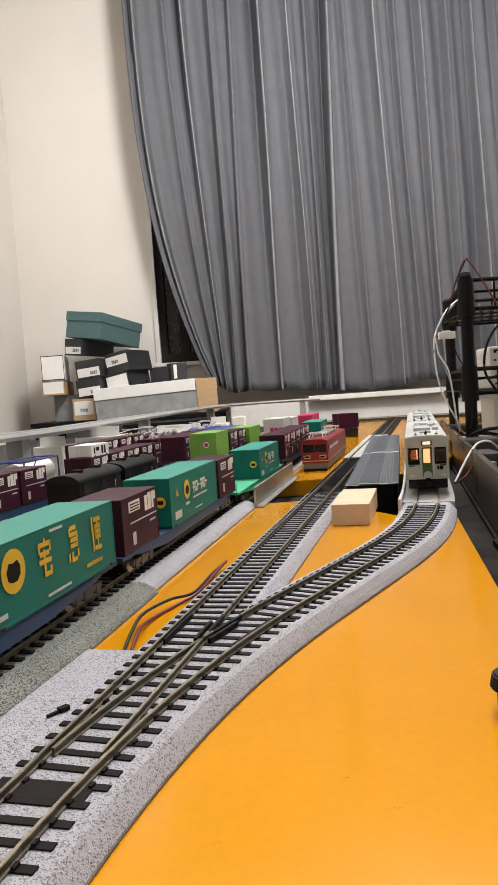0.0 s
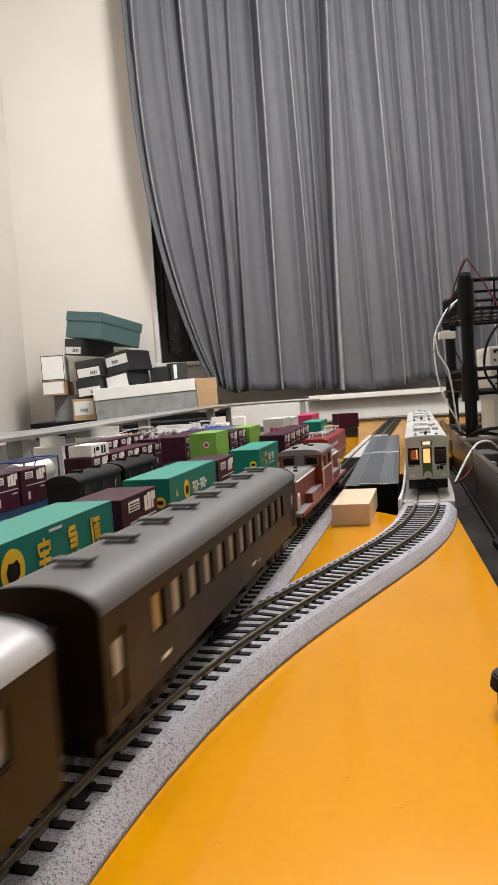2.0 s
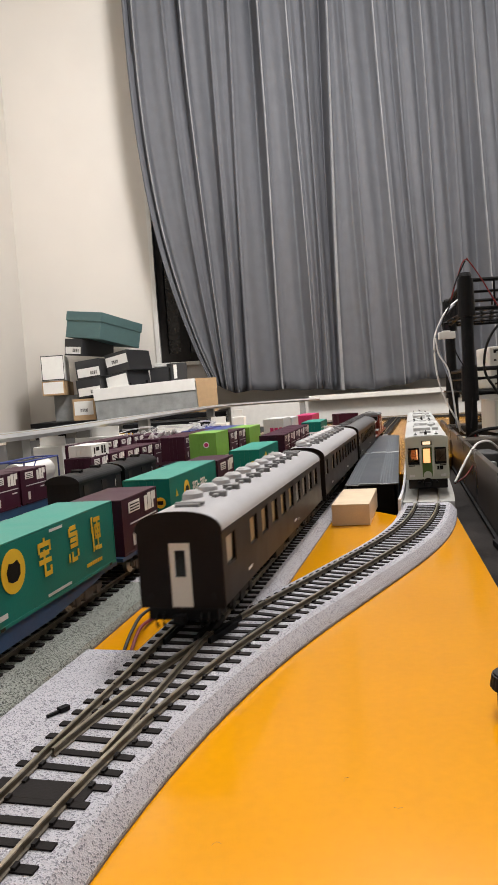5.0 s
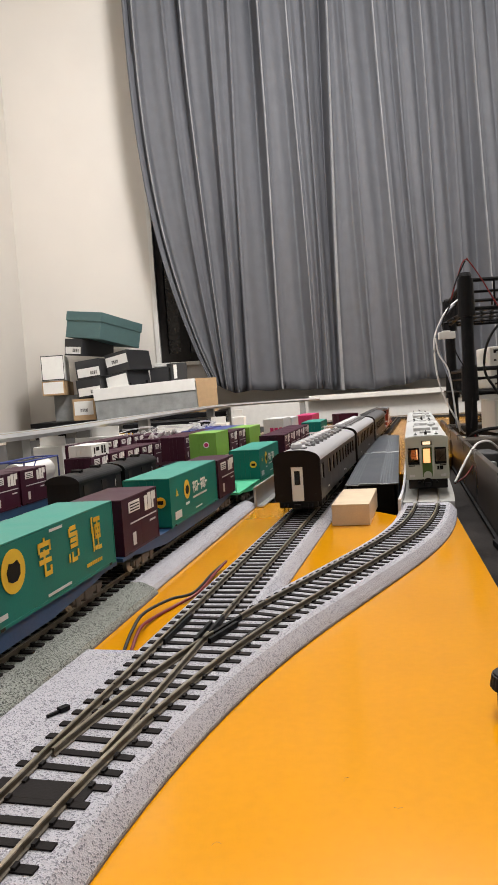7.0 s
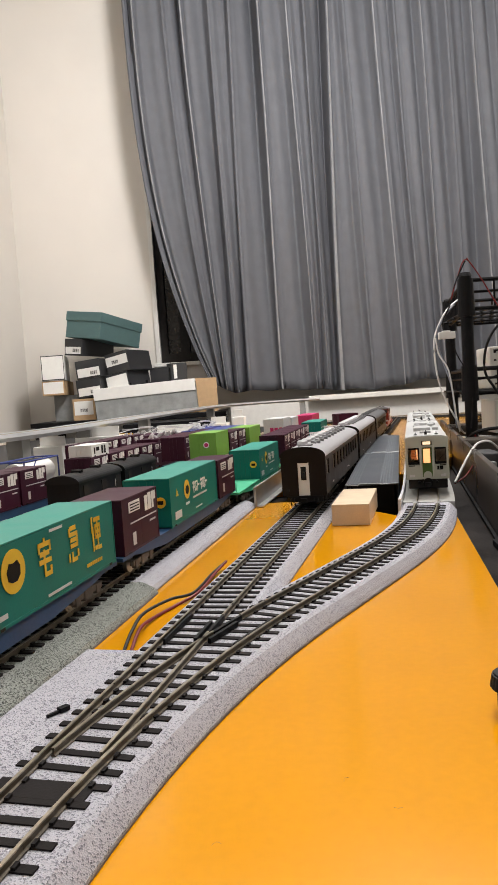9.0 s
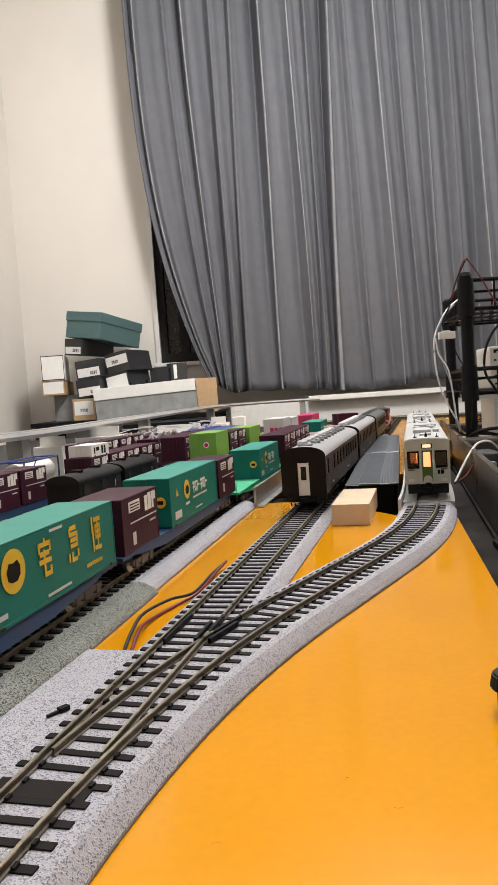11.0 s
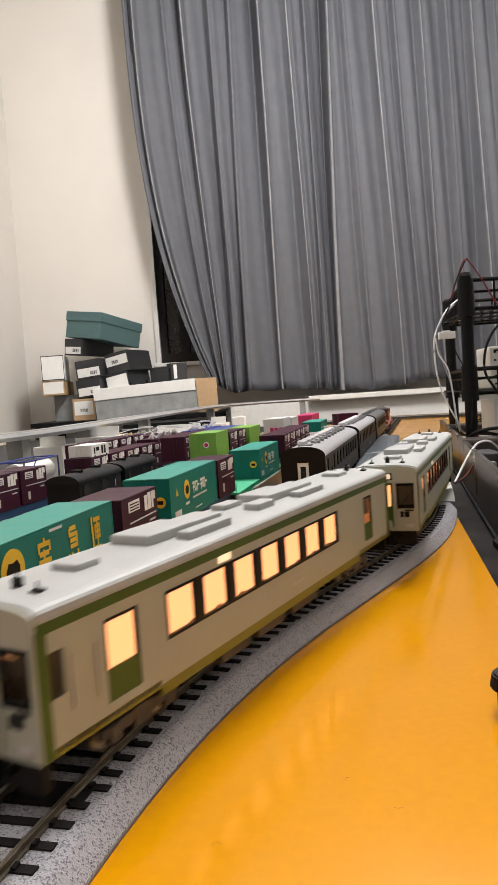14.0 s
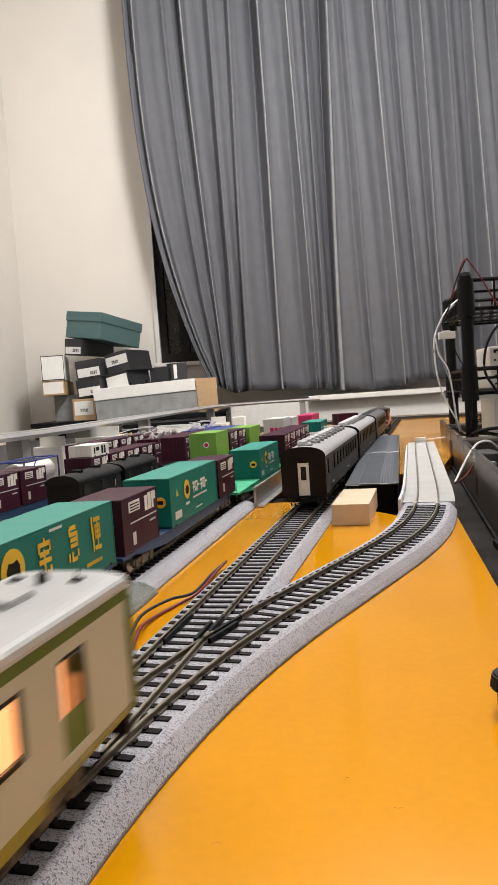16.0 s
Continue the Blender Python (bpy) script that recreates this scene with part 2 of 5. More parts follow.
def foam(parent, line, a, b, top, half=21.5, material=None, name="foam_bed", wide=0.0):
    bm = bmesh.new()
    sweep(bm, run(line, a, b, 15), [(-half, 0.6), (half + wide, 0.6), (half + wide, 1.2), (half + wide - 1.6, 3.4), (half + wide * .6 - 4.6, top - .6), (half + wide * .5 - 6.4, top), (6.4 - half, top), (4.6 - half, top - .6), (1.6 - half, 3.4), (-half, 1.2)])
    ob = part(name, bm, material or FOAM, parent)
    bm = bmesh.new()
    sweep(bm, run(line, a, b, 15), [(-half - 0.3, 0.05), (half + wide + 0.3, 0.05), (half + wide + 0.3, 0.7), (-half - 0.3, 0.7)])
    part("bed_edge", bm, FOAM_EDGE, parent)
    return ob


_sleeper = {}


def sleeper(parent, x, y, t, length=30.0, width=2.8, top=RAIL - 2.4, mid=0.0):
    key = (round(length, 1), width)
    if key not in _sleeper:
        bm = bmesh.new()
        box(bm, -length / 2, length / 2, -width / 2, width / 2, -2.3, 0, 0)
        for c in ((-8.65, 8.65) if length <= 31 else (15 - length / 2 - 8.65, length / 2 - 15 + 8.65)):
            for d in (-1.5, 1.5):
                box(bm, c + d - .55, c + d + .55, -1.1, 1.1, -.1, .75)
        ob = part("sleeper", bm, SLEEPER, parent)
        _sleeper[key] = ob.data
    else:
        ob = new("sleeper", _sleeper[key])
        ob.parent = parent
    ob.matrix_basis = at(x + mid * math.cos(t), y - mid * math.sin(t), top, math.degrees(t))
    return ob


# ---- the room ----
def room():
    wl, wr, yb, yf, zf, zc = -845, 1500, 2800, -1900, -750, 1650
    w = tagged(pbox("floor", (wl - 100, wr + 100, yf - 100, yb + 300, zf - 60, zf), CARPET), "brown wooden floor of the hobby room", "floor", kind="structure")
    tagged(pbox("ceiling", (wl - 100, wr + 100, yf - 100, yb + 300, zc, zc + 80), PLASTER), "plain white ceiling of the hobby room", "ceiling", kind="structure")
    tagged(pbox("wall_left", (wl - 100, wl, yf - 100, yb, zf, zc), PLASTER), "plain off-white plastered side wall", "wall", kind="structure")
    tagged(pbox("wall_right", (wr, wr + 100, yf - 100, yb, zf, zc), PLASTER), "plain off-white plastered side wall", "wall", kind="structure")
    tagged(pbox("wall_behind", (wl, wr, yf - 100, yf, zf, zc), PLASTER), "plain off-white plastered wall", "wall", kind="structure")
    # back wall with the window opening
    bm = bmesh.new()
    box(bm, wl - 100, -335, yb, yb + 120, zf, zc)
    box(bm, -335, wr + 100, yb, yb + 120, zf, 245)
    box(bm, 1250, wr + 100, yb, yb + 120, 245, zc)
    tagged(part("wall_back", bm, PLASTER), "off-white plastered wall with a curtained window", "wall", kind="structure")
    win = thing("window_1", "dark window with pale frame behind the curtain", "window", kind="structure")
    pbox("window_sill", (-345, 1260, yb - 18, yb + 110, 236, 250), TRIM, win, 2)
    bm = bmesh.new()
    box(bm, -335, -318, yb - 10, yb + 60, 250, zc)
    part("window_frame", bm, TRIM, win)
    bm = bmesh.new()
    box(bm, -318, -290, yb + 20, yb + 70, 250, zc)
    box(bm, -290, 1250, yb + 20, yb + 70, 250, 285)
    box(bm, -240, -205, yb + 15, yb + 60, 250, zc)
    part("sash", bm, DARK, win, "dark brown aluminium sash")
    pbox("pane", (-290, 1250, yb + 45, yb + 50, 250, zc), DGLASS, win)
    # ledge under the curtain
    led = thing("wall_ledge", "narrow pale ledge on the wall below the curtain", "ledge", kind="structure")
    pbox("ledge_board", (230, 1400, 2632, yb - 1, 70, 84), TRIM, led, 2)
    pbox("ledge_lip", (230, 1400, 2626, 2631.5, 67, 86), TRIM, led, 1.5)
    # panel added before the wall, clear of the curtain's shadow, to look brightly lit
    pbox("apron_panel", (-60, 1400, 2668, 2684, -18, 69.5), TRIM, led, 1)
    pbox("baseboard", (200, 1400, yb - 60, yb - 1, -30, -4), TRIM, led, 2)


def curtain():
    """A pleated curtain with stitched ridges; its free edge sweeps aside towards the hem."""
    bm = bmesh.new()
    # each stitched ridge: its place at the top and at the hem (mm), how deep the cloth folds before it, how late it drifts
    ridges = [(-345, -120, 8, 2.9), (-315, -104, 10, 2.9), (-209, -84, 26, 2.0), (-145, -62, 34, 1.8), (-45, -30, 34, 1.2), (29, 10, 46, 1.0), (129, 136, 62, 1.0),
              (229, 266, 30, 1.3), (295, 302, 34, 1.0), (379, 347, 66, 1.0), (431, 478, 22, 1.2), (535, 585, 40, 1.2), (610, 661, 30, 1.1), (702, 740, 46, 1.1),
              (796, 823, 34, 1.0), (882, 924, 46, 1.0), (967, 1011, 34, 1.0), (1060, 1100, 44, 1.0), (1160, 1195, 36, 1.0), (1260, 1290, 44, 1.0), (1400, 1400, 30, 1.0)]
    xs = []
    for k in range(len(ridges) - 1):
        w = ridges[k + 1][0] - ridges[k][0]
        bold = k in (1, 3, 6, 7, 9, 11, 13, 15, 17, 19)
        for mm, st in ((0, -4), (1.5, 8), (6, 8), (8, -6), (12, -12)):
            xs.append((k, mm / w, st if bold else st * .3))
        f0 = 18 / w
        n = 16
        for j in range(n):
            xs.append((k, f0 + (1 - f0) * j / n, 0))
    hem_x = (-110, -78, -40, 136, 347, 478, 585, 661, 924, 1400)
    hem_z = (150, 132, 119, 117, 103, 96, 107, 118, 126, 120)
    z1, nv = 1640, 44
    rows = []
    for j in range(nv + 1):
        v = j / nv
        row = []
        for k, f, stitch in xs:
            (a, a2, _, pa), (b, b2, h, pb) = ridges[k], ridges[k + 1]
            low = 1 - v
            xa, xb = a + (a2 - a) * low ** pa, b + (b2 - b) * low ** pb
            x = xa + (xb - xa) * f + 5 * math.sin(5 * v + k * 1.7) * min(1, k / 3) * low
            # the cloth falls back from one ridge and turns sharply forward into the next
            g = min(1.0, f / 0.8) ** 1.25 if f < 0.8 else 1 - ((f - 0.8) / 0.2) ** 1.6
            dep = 1.35 * h * g * (0.75 + 0.25 * math.sin(k * 2.3 + 3 * v))
            dep += 7 * math.sin(9 * f + 1.9 * k + 3 * v) * 4 * f * (1 - f)
            z = float(np.interp(x, hem_x, hem_z)) + 3 * math.sin(x * 0.05)
            row.append(bm.verts.new(V(x, 2640 - stitch + dep, z + (z1 - z) * v)))
        rows.append(row)
    for a, b in zip(rows, rows[1:]):
        for i in range(len(xs) - 1):
            bm.faces.new((a[i], a[i + 1], b[i + 1], b[i]))
    rows_at = [[p.co.copy() for p in r] for r in rows]
    cur = thing("curtain", "long grey pleated curtain drawn across the window", "curtain")
    ob = part("cloth", bm, CURTAIN, cur, smooth=True)
    # paler strips on the bold ridges paint in the light they catch
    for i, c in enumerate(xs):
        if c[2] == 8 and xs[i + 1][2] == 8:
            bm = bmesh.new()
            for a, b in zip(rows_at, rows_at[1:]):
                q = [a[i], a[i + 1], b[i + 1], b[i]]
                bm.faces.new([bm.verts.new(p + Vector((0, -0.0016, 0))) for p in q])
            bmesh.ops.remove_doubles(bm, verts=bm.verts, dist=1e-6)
            part("pleat_edge", bm, PLEAT_SHINE, cur)
    so = ob.modifiers.new("thick", "SOLIDIFY")
    so.thickness = 0.0015
    bm = bmesh.new()
    tube(bm, [(1420, 2690, 1644), (500, 2690, 1644), (-372, 2690, 1644)], 5)
    part("curtain_rail", bm, STEEL, cur)


def boards():
    t = math.tan(radians(10.8))
    e = lambda y: 156 + (y - 541) * t
    bm = bmesh.new()
    y0, y1 = -1300, 687
    prof = [(-1100, y0), (e(y0), y0), (e(y1), y1), (141, 660), (122, 562), (108, 592), (50, 686), (-1100, 700)]
    vs = [[bm.verts.new(V(x, y, z)) for x, y in prof] for z in (-18, 0)]
    bm.faces.new(vs[0][::-1]); bm.faces.new(vs[1])
    for i in range(8):
        j = (i + 1) % 8
        bm.faces.new((vs[0][i], vs[0][j], vs[1][j], vs[1][i]))
    tagged(part("layout_board", bm, ORANGE), "glossy orange laminated layout board under the tracks", "board", "layout boards")
    bm = bmesh.new()
    y0, y1 = 850, 2360
    prof = [(-1100, y0 + 20), (e(y0) + 8, y0 - 8), (760, y1 - 60), (760, y1), (-1100, y1)]
    vs = [[bm.verts.new(V(x, y, z)) for x, y in prof] for z in (-18, 0)]
    bm.faces.new(vs[0][::-1]); bm.faces.new(vs[1])
    for i in range(5):
        j = (i + 1) % 5
        bm.faces.new((vs[0][i], vs[0][j], vs[1][j], vs[1][i]))
    tagged(part("layout_board", bm, ORANGE), "glossy orange laminated layout board farther down the yard", "board", "layout boards")
    # sheet added to darken the yard ground and stop the board's orange bounce
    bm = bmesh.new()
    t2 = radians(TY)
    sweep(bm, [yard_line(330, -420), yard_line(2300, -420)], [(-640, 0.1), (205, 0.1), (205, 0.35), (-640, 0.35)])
    tagged(part("yard_mat", bm, YARD_DARK), "added black sheet that darkens the ground under the far yard tracks", "mat")
    # the dark table that carries the boards
    tab = thing("work_table", "large dark brown scratched table under the layout boards", "table")
    pbox("tabletop", (-1150, 1150, -1350, 2420, -44, -18.5), DARKTABLE, tab, 2)
    for x in (-1050, 1050):
        for y in (-1250, 2300):
            pbox("leg", (x - 30, x + 30, y - 30, y + 30, -749.5, -44.2), DARKTABLE, tab, 3)


def side_strip():
    st = thing("metal_strip", "long dull grey upright strip along the board", "strip", m=at(186, 542, -18, 12.3))
    pbox("strip_wall", (0, 5, -330, 820, 0.2, 53), DULL, st, 1)
    pbox("strip_foot", (-3.2, -0.3, -330, 820, 0.2, 3), BLACK, st, 0.5)
    st.matrix_world = at(186, 542, -18, 12.3)


# ---- track work ----
def turnout():
    tr = thing("turnout", "model railway turnout with brass-coloured rails on grey foam", "track", "main tracks")
    foam(tr, straight_line, -1100, 552, 7.0)
    foam(tr, curve_line, -20, 486, 7.12, 23)
    # wide pad beside the point blades
    bm = bmesh.new()
    sweep(bm, run(straight_line, -120, 132, 15), [(-40, 0.3), (-15, 0.3), (-15, 6.3), (-39, 6.3)])
    part("foam_pad", bm, FOAM, tr)
    rail(tr, straight_line, -1100, 560, -8.65)
    rail(tr, straight_line, -1100, 6, 8.65)
    rail(tr, curve_line, 6, 470, 8.65)
    rail(tr, curve_line, 168, 470, -8.65)
    rail(tr, straight_line, 168, 560, 8.65)
    # closure rails and point blades inside the stock rails
    bm = bmesh.new()
    sweep(bm, run(curve_line, 46, 146, 8, -8.65), rail_profile(RAIL - 0.15))
    bl = part("point_blade", bm, RAILSIDE, tr)
    bm = bmesh.new()
    sweep(bm, run(curve_line, 46, 146, 8, -8.65), HEAD(RAIL - 0.1))
    part("blade_head", bm, RAILM, bl)
    bm = bmesh.new()
    sweep(bm, run(straight_line, 46, 146, 8, 8.65), rail_profile(RAIL - 0.15))
    bl = part("point_blade", bm, RAILSIDE, tr)
    bm = bmesh.new()
    sweep(bm, run(straight_line, 46, 146, 8, 8.65), HEAD(RAIL - 0.1))
    part("blade_head", bm, RAILM, bl)
    for line, off in ((straight_line, -6.9), (curve_line, 6.9)):
        bm = bmesh.new()
        sweep(bm, run(line, 136, 170, 8, off), [(-.5, 7.4), (.5, 7.4), (.5, RAIL - .3), (-.5, RAIL - .3)])
        part("check_rail", bm, BLACK, tr)
    # frog casting where the inner rails cross
    fx, fy, ft = straight_line(157)
    bm = bmesh.new()
    sweep(bm, run(straight_line, 146, 168, 6, 8.65), [(-.9, 7.4), (.9, 7.4), (.7, RAIL - 0.3), (-.7, RAIL - 0.3)])
    sweep(bm, run(curve_line, 146, 168, 6, -8.65), [(-.9, 7.3), (.9, 7.3), (.7, RAIL - 0.4), (-.7, RAIL - 0.4)])
    sweep(bm, run(straight_line, 138, 160, 6, 5.6), [(-0.7, 7.4), (0.7, 7.4), (0.7, RAIL - 0.3), (-0.7, RAIL - 0.3)])
    sweep(bm, run(curve_line, 138, 160, 6, -5.6), [(-0.7, 7.4), (0.7, 7.4), (0.7, RAIL - 0.3), (-0.7, RAIL - 0.3)])
    part("frog", bm, BLACK, tr, "black plastic crossing nose")
    # tie bar between the blades
    x, y, t = straight_line(30)
    bm = bmesh.new()
    box(bm, -15, 13, -4.2, 4.2, -1.4, -.05, 0.2)
    tb = part("tie_bar", bm, SLEEPER, tr)
    tb.matrix_basis = at(x, y, RAIL - 2.3, TH)
    bm = bmesh.new()
    box(bm, -1.6, 2.2, -1.2, 1.2, 0, 1.6, 0.3)
    box(bm, -6, -1.6, -0.5, 0.5, 0, 1.0, 0.2)
    pin = part("throw_pin", bm, BLACK, tr)
    pin.matrix_basis = at(-67, 229, 6.4, -48)
    # sleepers: shared long ones through the crossing, then two single tracks
    s = -56
    while s < 190:
        x, y, t = straight_line(s)
        cx, cy, ct = curve_line(max(0, s))
        right = (cx - x) * math.cos(t) - (cy - y) * math.sin(t) + 15 if s > 0 else 15
        if s < 172:
            length = round((right + 15) / 2) * 2
            sleeper(tr, x, y, t + (0.06 if s > 40 else 0), length, mid=(length - 30) / 2)
        else:
            sleeper(tr, x, y, t)
            sleeper(tr, cx, cy, ct)
        s += 8.1
    a = s
    while s < 556:
        sleeper(tr, *straight_line(s))
        s += 8.1
    s = a
    while s < 472:
        sleeper(tr, *curve_line(s))
        s += 7.4


def straight_beyond():
    tr = thing("yard_lead", "straight model track on a black base and pale slab", "track", "main tracks")
    bm = bmesh.new()
    sweep(bm, run(straight_line, 553, 880, 20), [(-17, 1.0), (17, 1.0), (17, 6.4), (-17, 6.4)])
    part("black_base", bm, DARK, tr)
    bm = bmesh.new()
    sweep(bm, run(straight_line, 880.5, 1330, 20), [(-19, 0.2), (19, 0.2), (19, 7.9), (-19, 7.9)])
    part("slab", bm, SLAB, tr)
    bm = bmesh.new()
    sweep(bm, run(straight_line, 1330.5, 2050, 20), [(-19, 0.2), (19, 0.2), (17, 6.2), (-17, 6.2)])
    part("dark_bed", bm, DARK, tr)
    rail(tr, straight_line, 560.5, 2050, -8.65, 40)
    rail(tr, straight_line, 560.5, 2050, 8.65, 40)
    s = 558
    while s < 876:
        sleeper(tr, *straight_line(s))
        s += 8.1
    # far curve joining from the side
    bm = bmesh.new()
    arc = [(380 + 330 * math.sin(a), 2230 - 330 + 330 * math.cos(a), a + math.pi / 2) for a in np.linspace(-1.0, 1.2, 26)]
    sweep(bm, arc, [(-20, 0.3), (20, 0.3), (18, 5.6), (-18, 5.6)])
    part("far_bed", bm, DARK, tr)
    for o in (-8.65, 8.65):
        bm = bmesh.new()
        sweep(bm, [(x + o * math.cos(t), y - o * math.sin(t), t) for x, y, t in arc], rail_profile())
        part("rail", bm, RAILM, tr)


def platform_track():
    tr = thing("platform_track", "pale slab track along the platform", "track", "main tracks")
    bm = bmesh.new()
    sweep(bm, run(curve_line, 487, 1110, 15), [(-20, 0.2), (22, 0.2), (22, 7.6), (-20, 7.6)])
    part("slab", bm, SLAB, tr)
    bm = bmesh.new()
    sweep(bm, run(curve_line, 470, 1000, 15), [(-22.5, 0.2), (-20.3, 0.2), (-20.3, 13), (-22.5, 13)])
    part("side_wall", bm, PALEGREY, tr)
    rail(tr, curve_line, 470.5, 1110, -8.65)
    rail(tr, curve_line, 470.5, 1110, 8.65)
    for o in (-8.65, 8.65):
        x, y, t = curve_line(472)
        j = pbox("rail_joiner", (-1.6, 1.6, -5, 5, 0, 2.6), STEEL, tr, 0.3)
        j.matrix_basis = at(x + o * math.cos(t), y - o * math.sin(t), 7.5, math.degrees(t))
    x, y, t = curve_line(1104)
    b = pbox("buffer", (-9, 9, -3, 3, 0, 8), WHITE, tr, 1)
    b.matrix_basis = at(x, y, 7.7, 13)


def yard_tracks():
    for k, off in enumerate((0, -60, -116, -174, -232, -290)):
        tr = thing("yard_track", "straight yard track with dark sleepers on grey bed", "track", "yard tracks")
        line = lambda s, off=off: yard_line(s, off)
        if k == 0:
            foam(tr, line, 60, 404, 6.8, 22, BALLAST, "ballast_bed", 8.0)
            foam(tr, line, 404.5, 690, 6.5, 22, wide=5.5)
            foam(tr, line, 860, 1250, 6.5, 22)
            bm = bmesh.new()
            sweep(bm, run(line, 690, 860, 20), [(-20, 0.5), (20, 0.5), (20, 6.2), (-20, 6.2)])
            part("black_base", bm, DARK, tr)
            e = pbox("bed_joint", (20, 21.5, -0.6, 0.6, 1, 5), DARK, tr)
            e.matrix_basis = at(*line(300)[:2], 0, TY)
            s = 150
            while s < 700:
                sleeper(tr, *line(s))
                s += 8.1
        else:
            foam(tr, line, 300, 1750, 4.6, 20, SLAB, "grey_bed")
        rail(tr, line, 60 if k == 0 else 300, 1250 if k == 0 else 1750, -8.65, 60)
        rail(tr, line, 60 if k == 0 else 300, 1250 if k == 0 else 1750, 8.65, 60)


# ---- rolling stock parts ----
def bogie(parent, y, wb=26.0, material=None, r=5.4):
    """Two wheelsets between side frames; the thing's space has z = 0 at the rail."""
    bm = bmesh.new()
    for s in (-1, 1):
        box(bm, s * 12.6 - 1.3, s * 12.6 + 1.3, y - wb / 2 - 5, y + wb / 2 + 5, 4.2, 7.4, 0.5)
        for d in (-wb / 2, wb / 2):
            box(bm, s * 13.0 - 1.4, s * 13.0 + 1.4, y + d - 2.6, y + d + 2.6, 2.6, 7.2, 0.4)
        box(bm, s * 13.1 - 1.3, s * 13.1 + 1.3, y - 4.5, y + 4.5, 2.6, 8.2, 0.6)
    box(bm, -11, 11, y - 3, y + 3, 5, 9.5, 0.4)
    b = part("bogie", bm, material or BOGIE, parent)
    for d in (-wb / 2, wb / 2):
        bm = bmesh.new()
        cyl(bm, (-9.6, y + d, r), (-7.2, y + d, r), r, 18)
        cyl(bm, (7.2, y + d, r), (9.6, y + d, r), r, 18)
        cyl(bm, (-7.2, y + d, r), (7.2, y + d, r), 1.1, 8)
        part("wheelset", bm, RAILM if material is None else BOGIE, b)
    return b


def coupler(parent, y, s):
    bm = bmesh.new()
    box(bm, -1.4, 1.4, min(y, y + s * 5), max(y, y + s * 5), 6.0, 8.2, 0.3)
    box(bm, -2.6, 2.6, min(y + s * 4, y + s * 6.3), max(y + s * 4, y + s * 6.3), 5.2, 9.0, 0.5)
    part("coupler", bm, BLACK, parent)


def wall_with_holes(bm, x0, x1, y0, y1, z0, z1, holes):
    """A side wall between x0 and x1 with rectangular openings (ya, yb, za, zb)."""
    ys = sorted({y0, y1, *[h[0] for h in holes], *[h[1] for h in holes]})
    for a, b in zip(ys, ys[1:]):
        m = (a + b) / 2
        cuts = sorted((h[2], h[3]) for h in holes if h[0] < m < h[1])
        z = z0
        for za, zb in cuts:
            box(bm, x0, x1, a, b, z, za)
            z = zb
        box(bm, x0, x1, a, b, z, z1)


def end_wall_with_holes(bm, y0, y1, x0, x1, z0, z1, holes):
    xs = sorted({x0, x1, *[h[0] for h in holes], *[h[1] for h in holes]})
    for a, b in zip(xs, xs[1:]):
        m = (a + b) / 2
        cuts = sorted((h[2], h[3]) for h in holes if h[0] < m < h[1])
        z = z0
        for za, zb in cuts:
            box(bm, a, b, y0, y1, z, za)
            z = zb
        box(bm, a, b, y0, y1, z, z1)


def arch(hw, z0, z1, n=14, p=2.4):
    """Roof section: from one gutter over the crown to the other."""
    pts = []
    for i in range(n + 1):
        a = math.pi * i / n
        c, s = math.cos(a), math.sin(a)
        pts.append((hw * math.copysign(abs(c) ** (2 / p), c), z0 + (z1 - z0) * abs(s) ** (2 / p)))
    return pts


def grow(ob, k):
    """Stretch every mesh of a thing upwards from the rail."""
    for c in ob.children_recursive:
        for v in c.data.vertices:
            v.co.z *= k


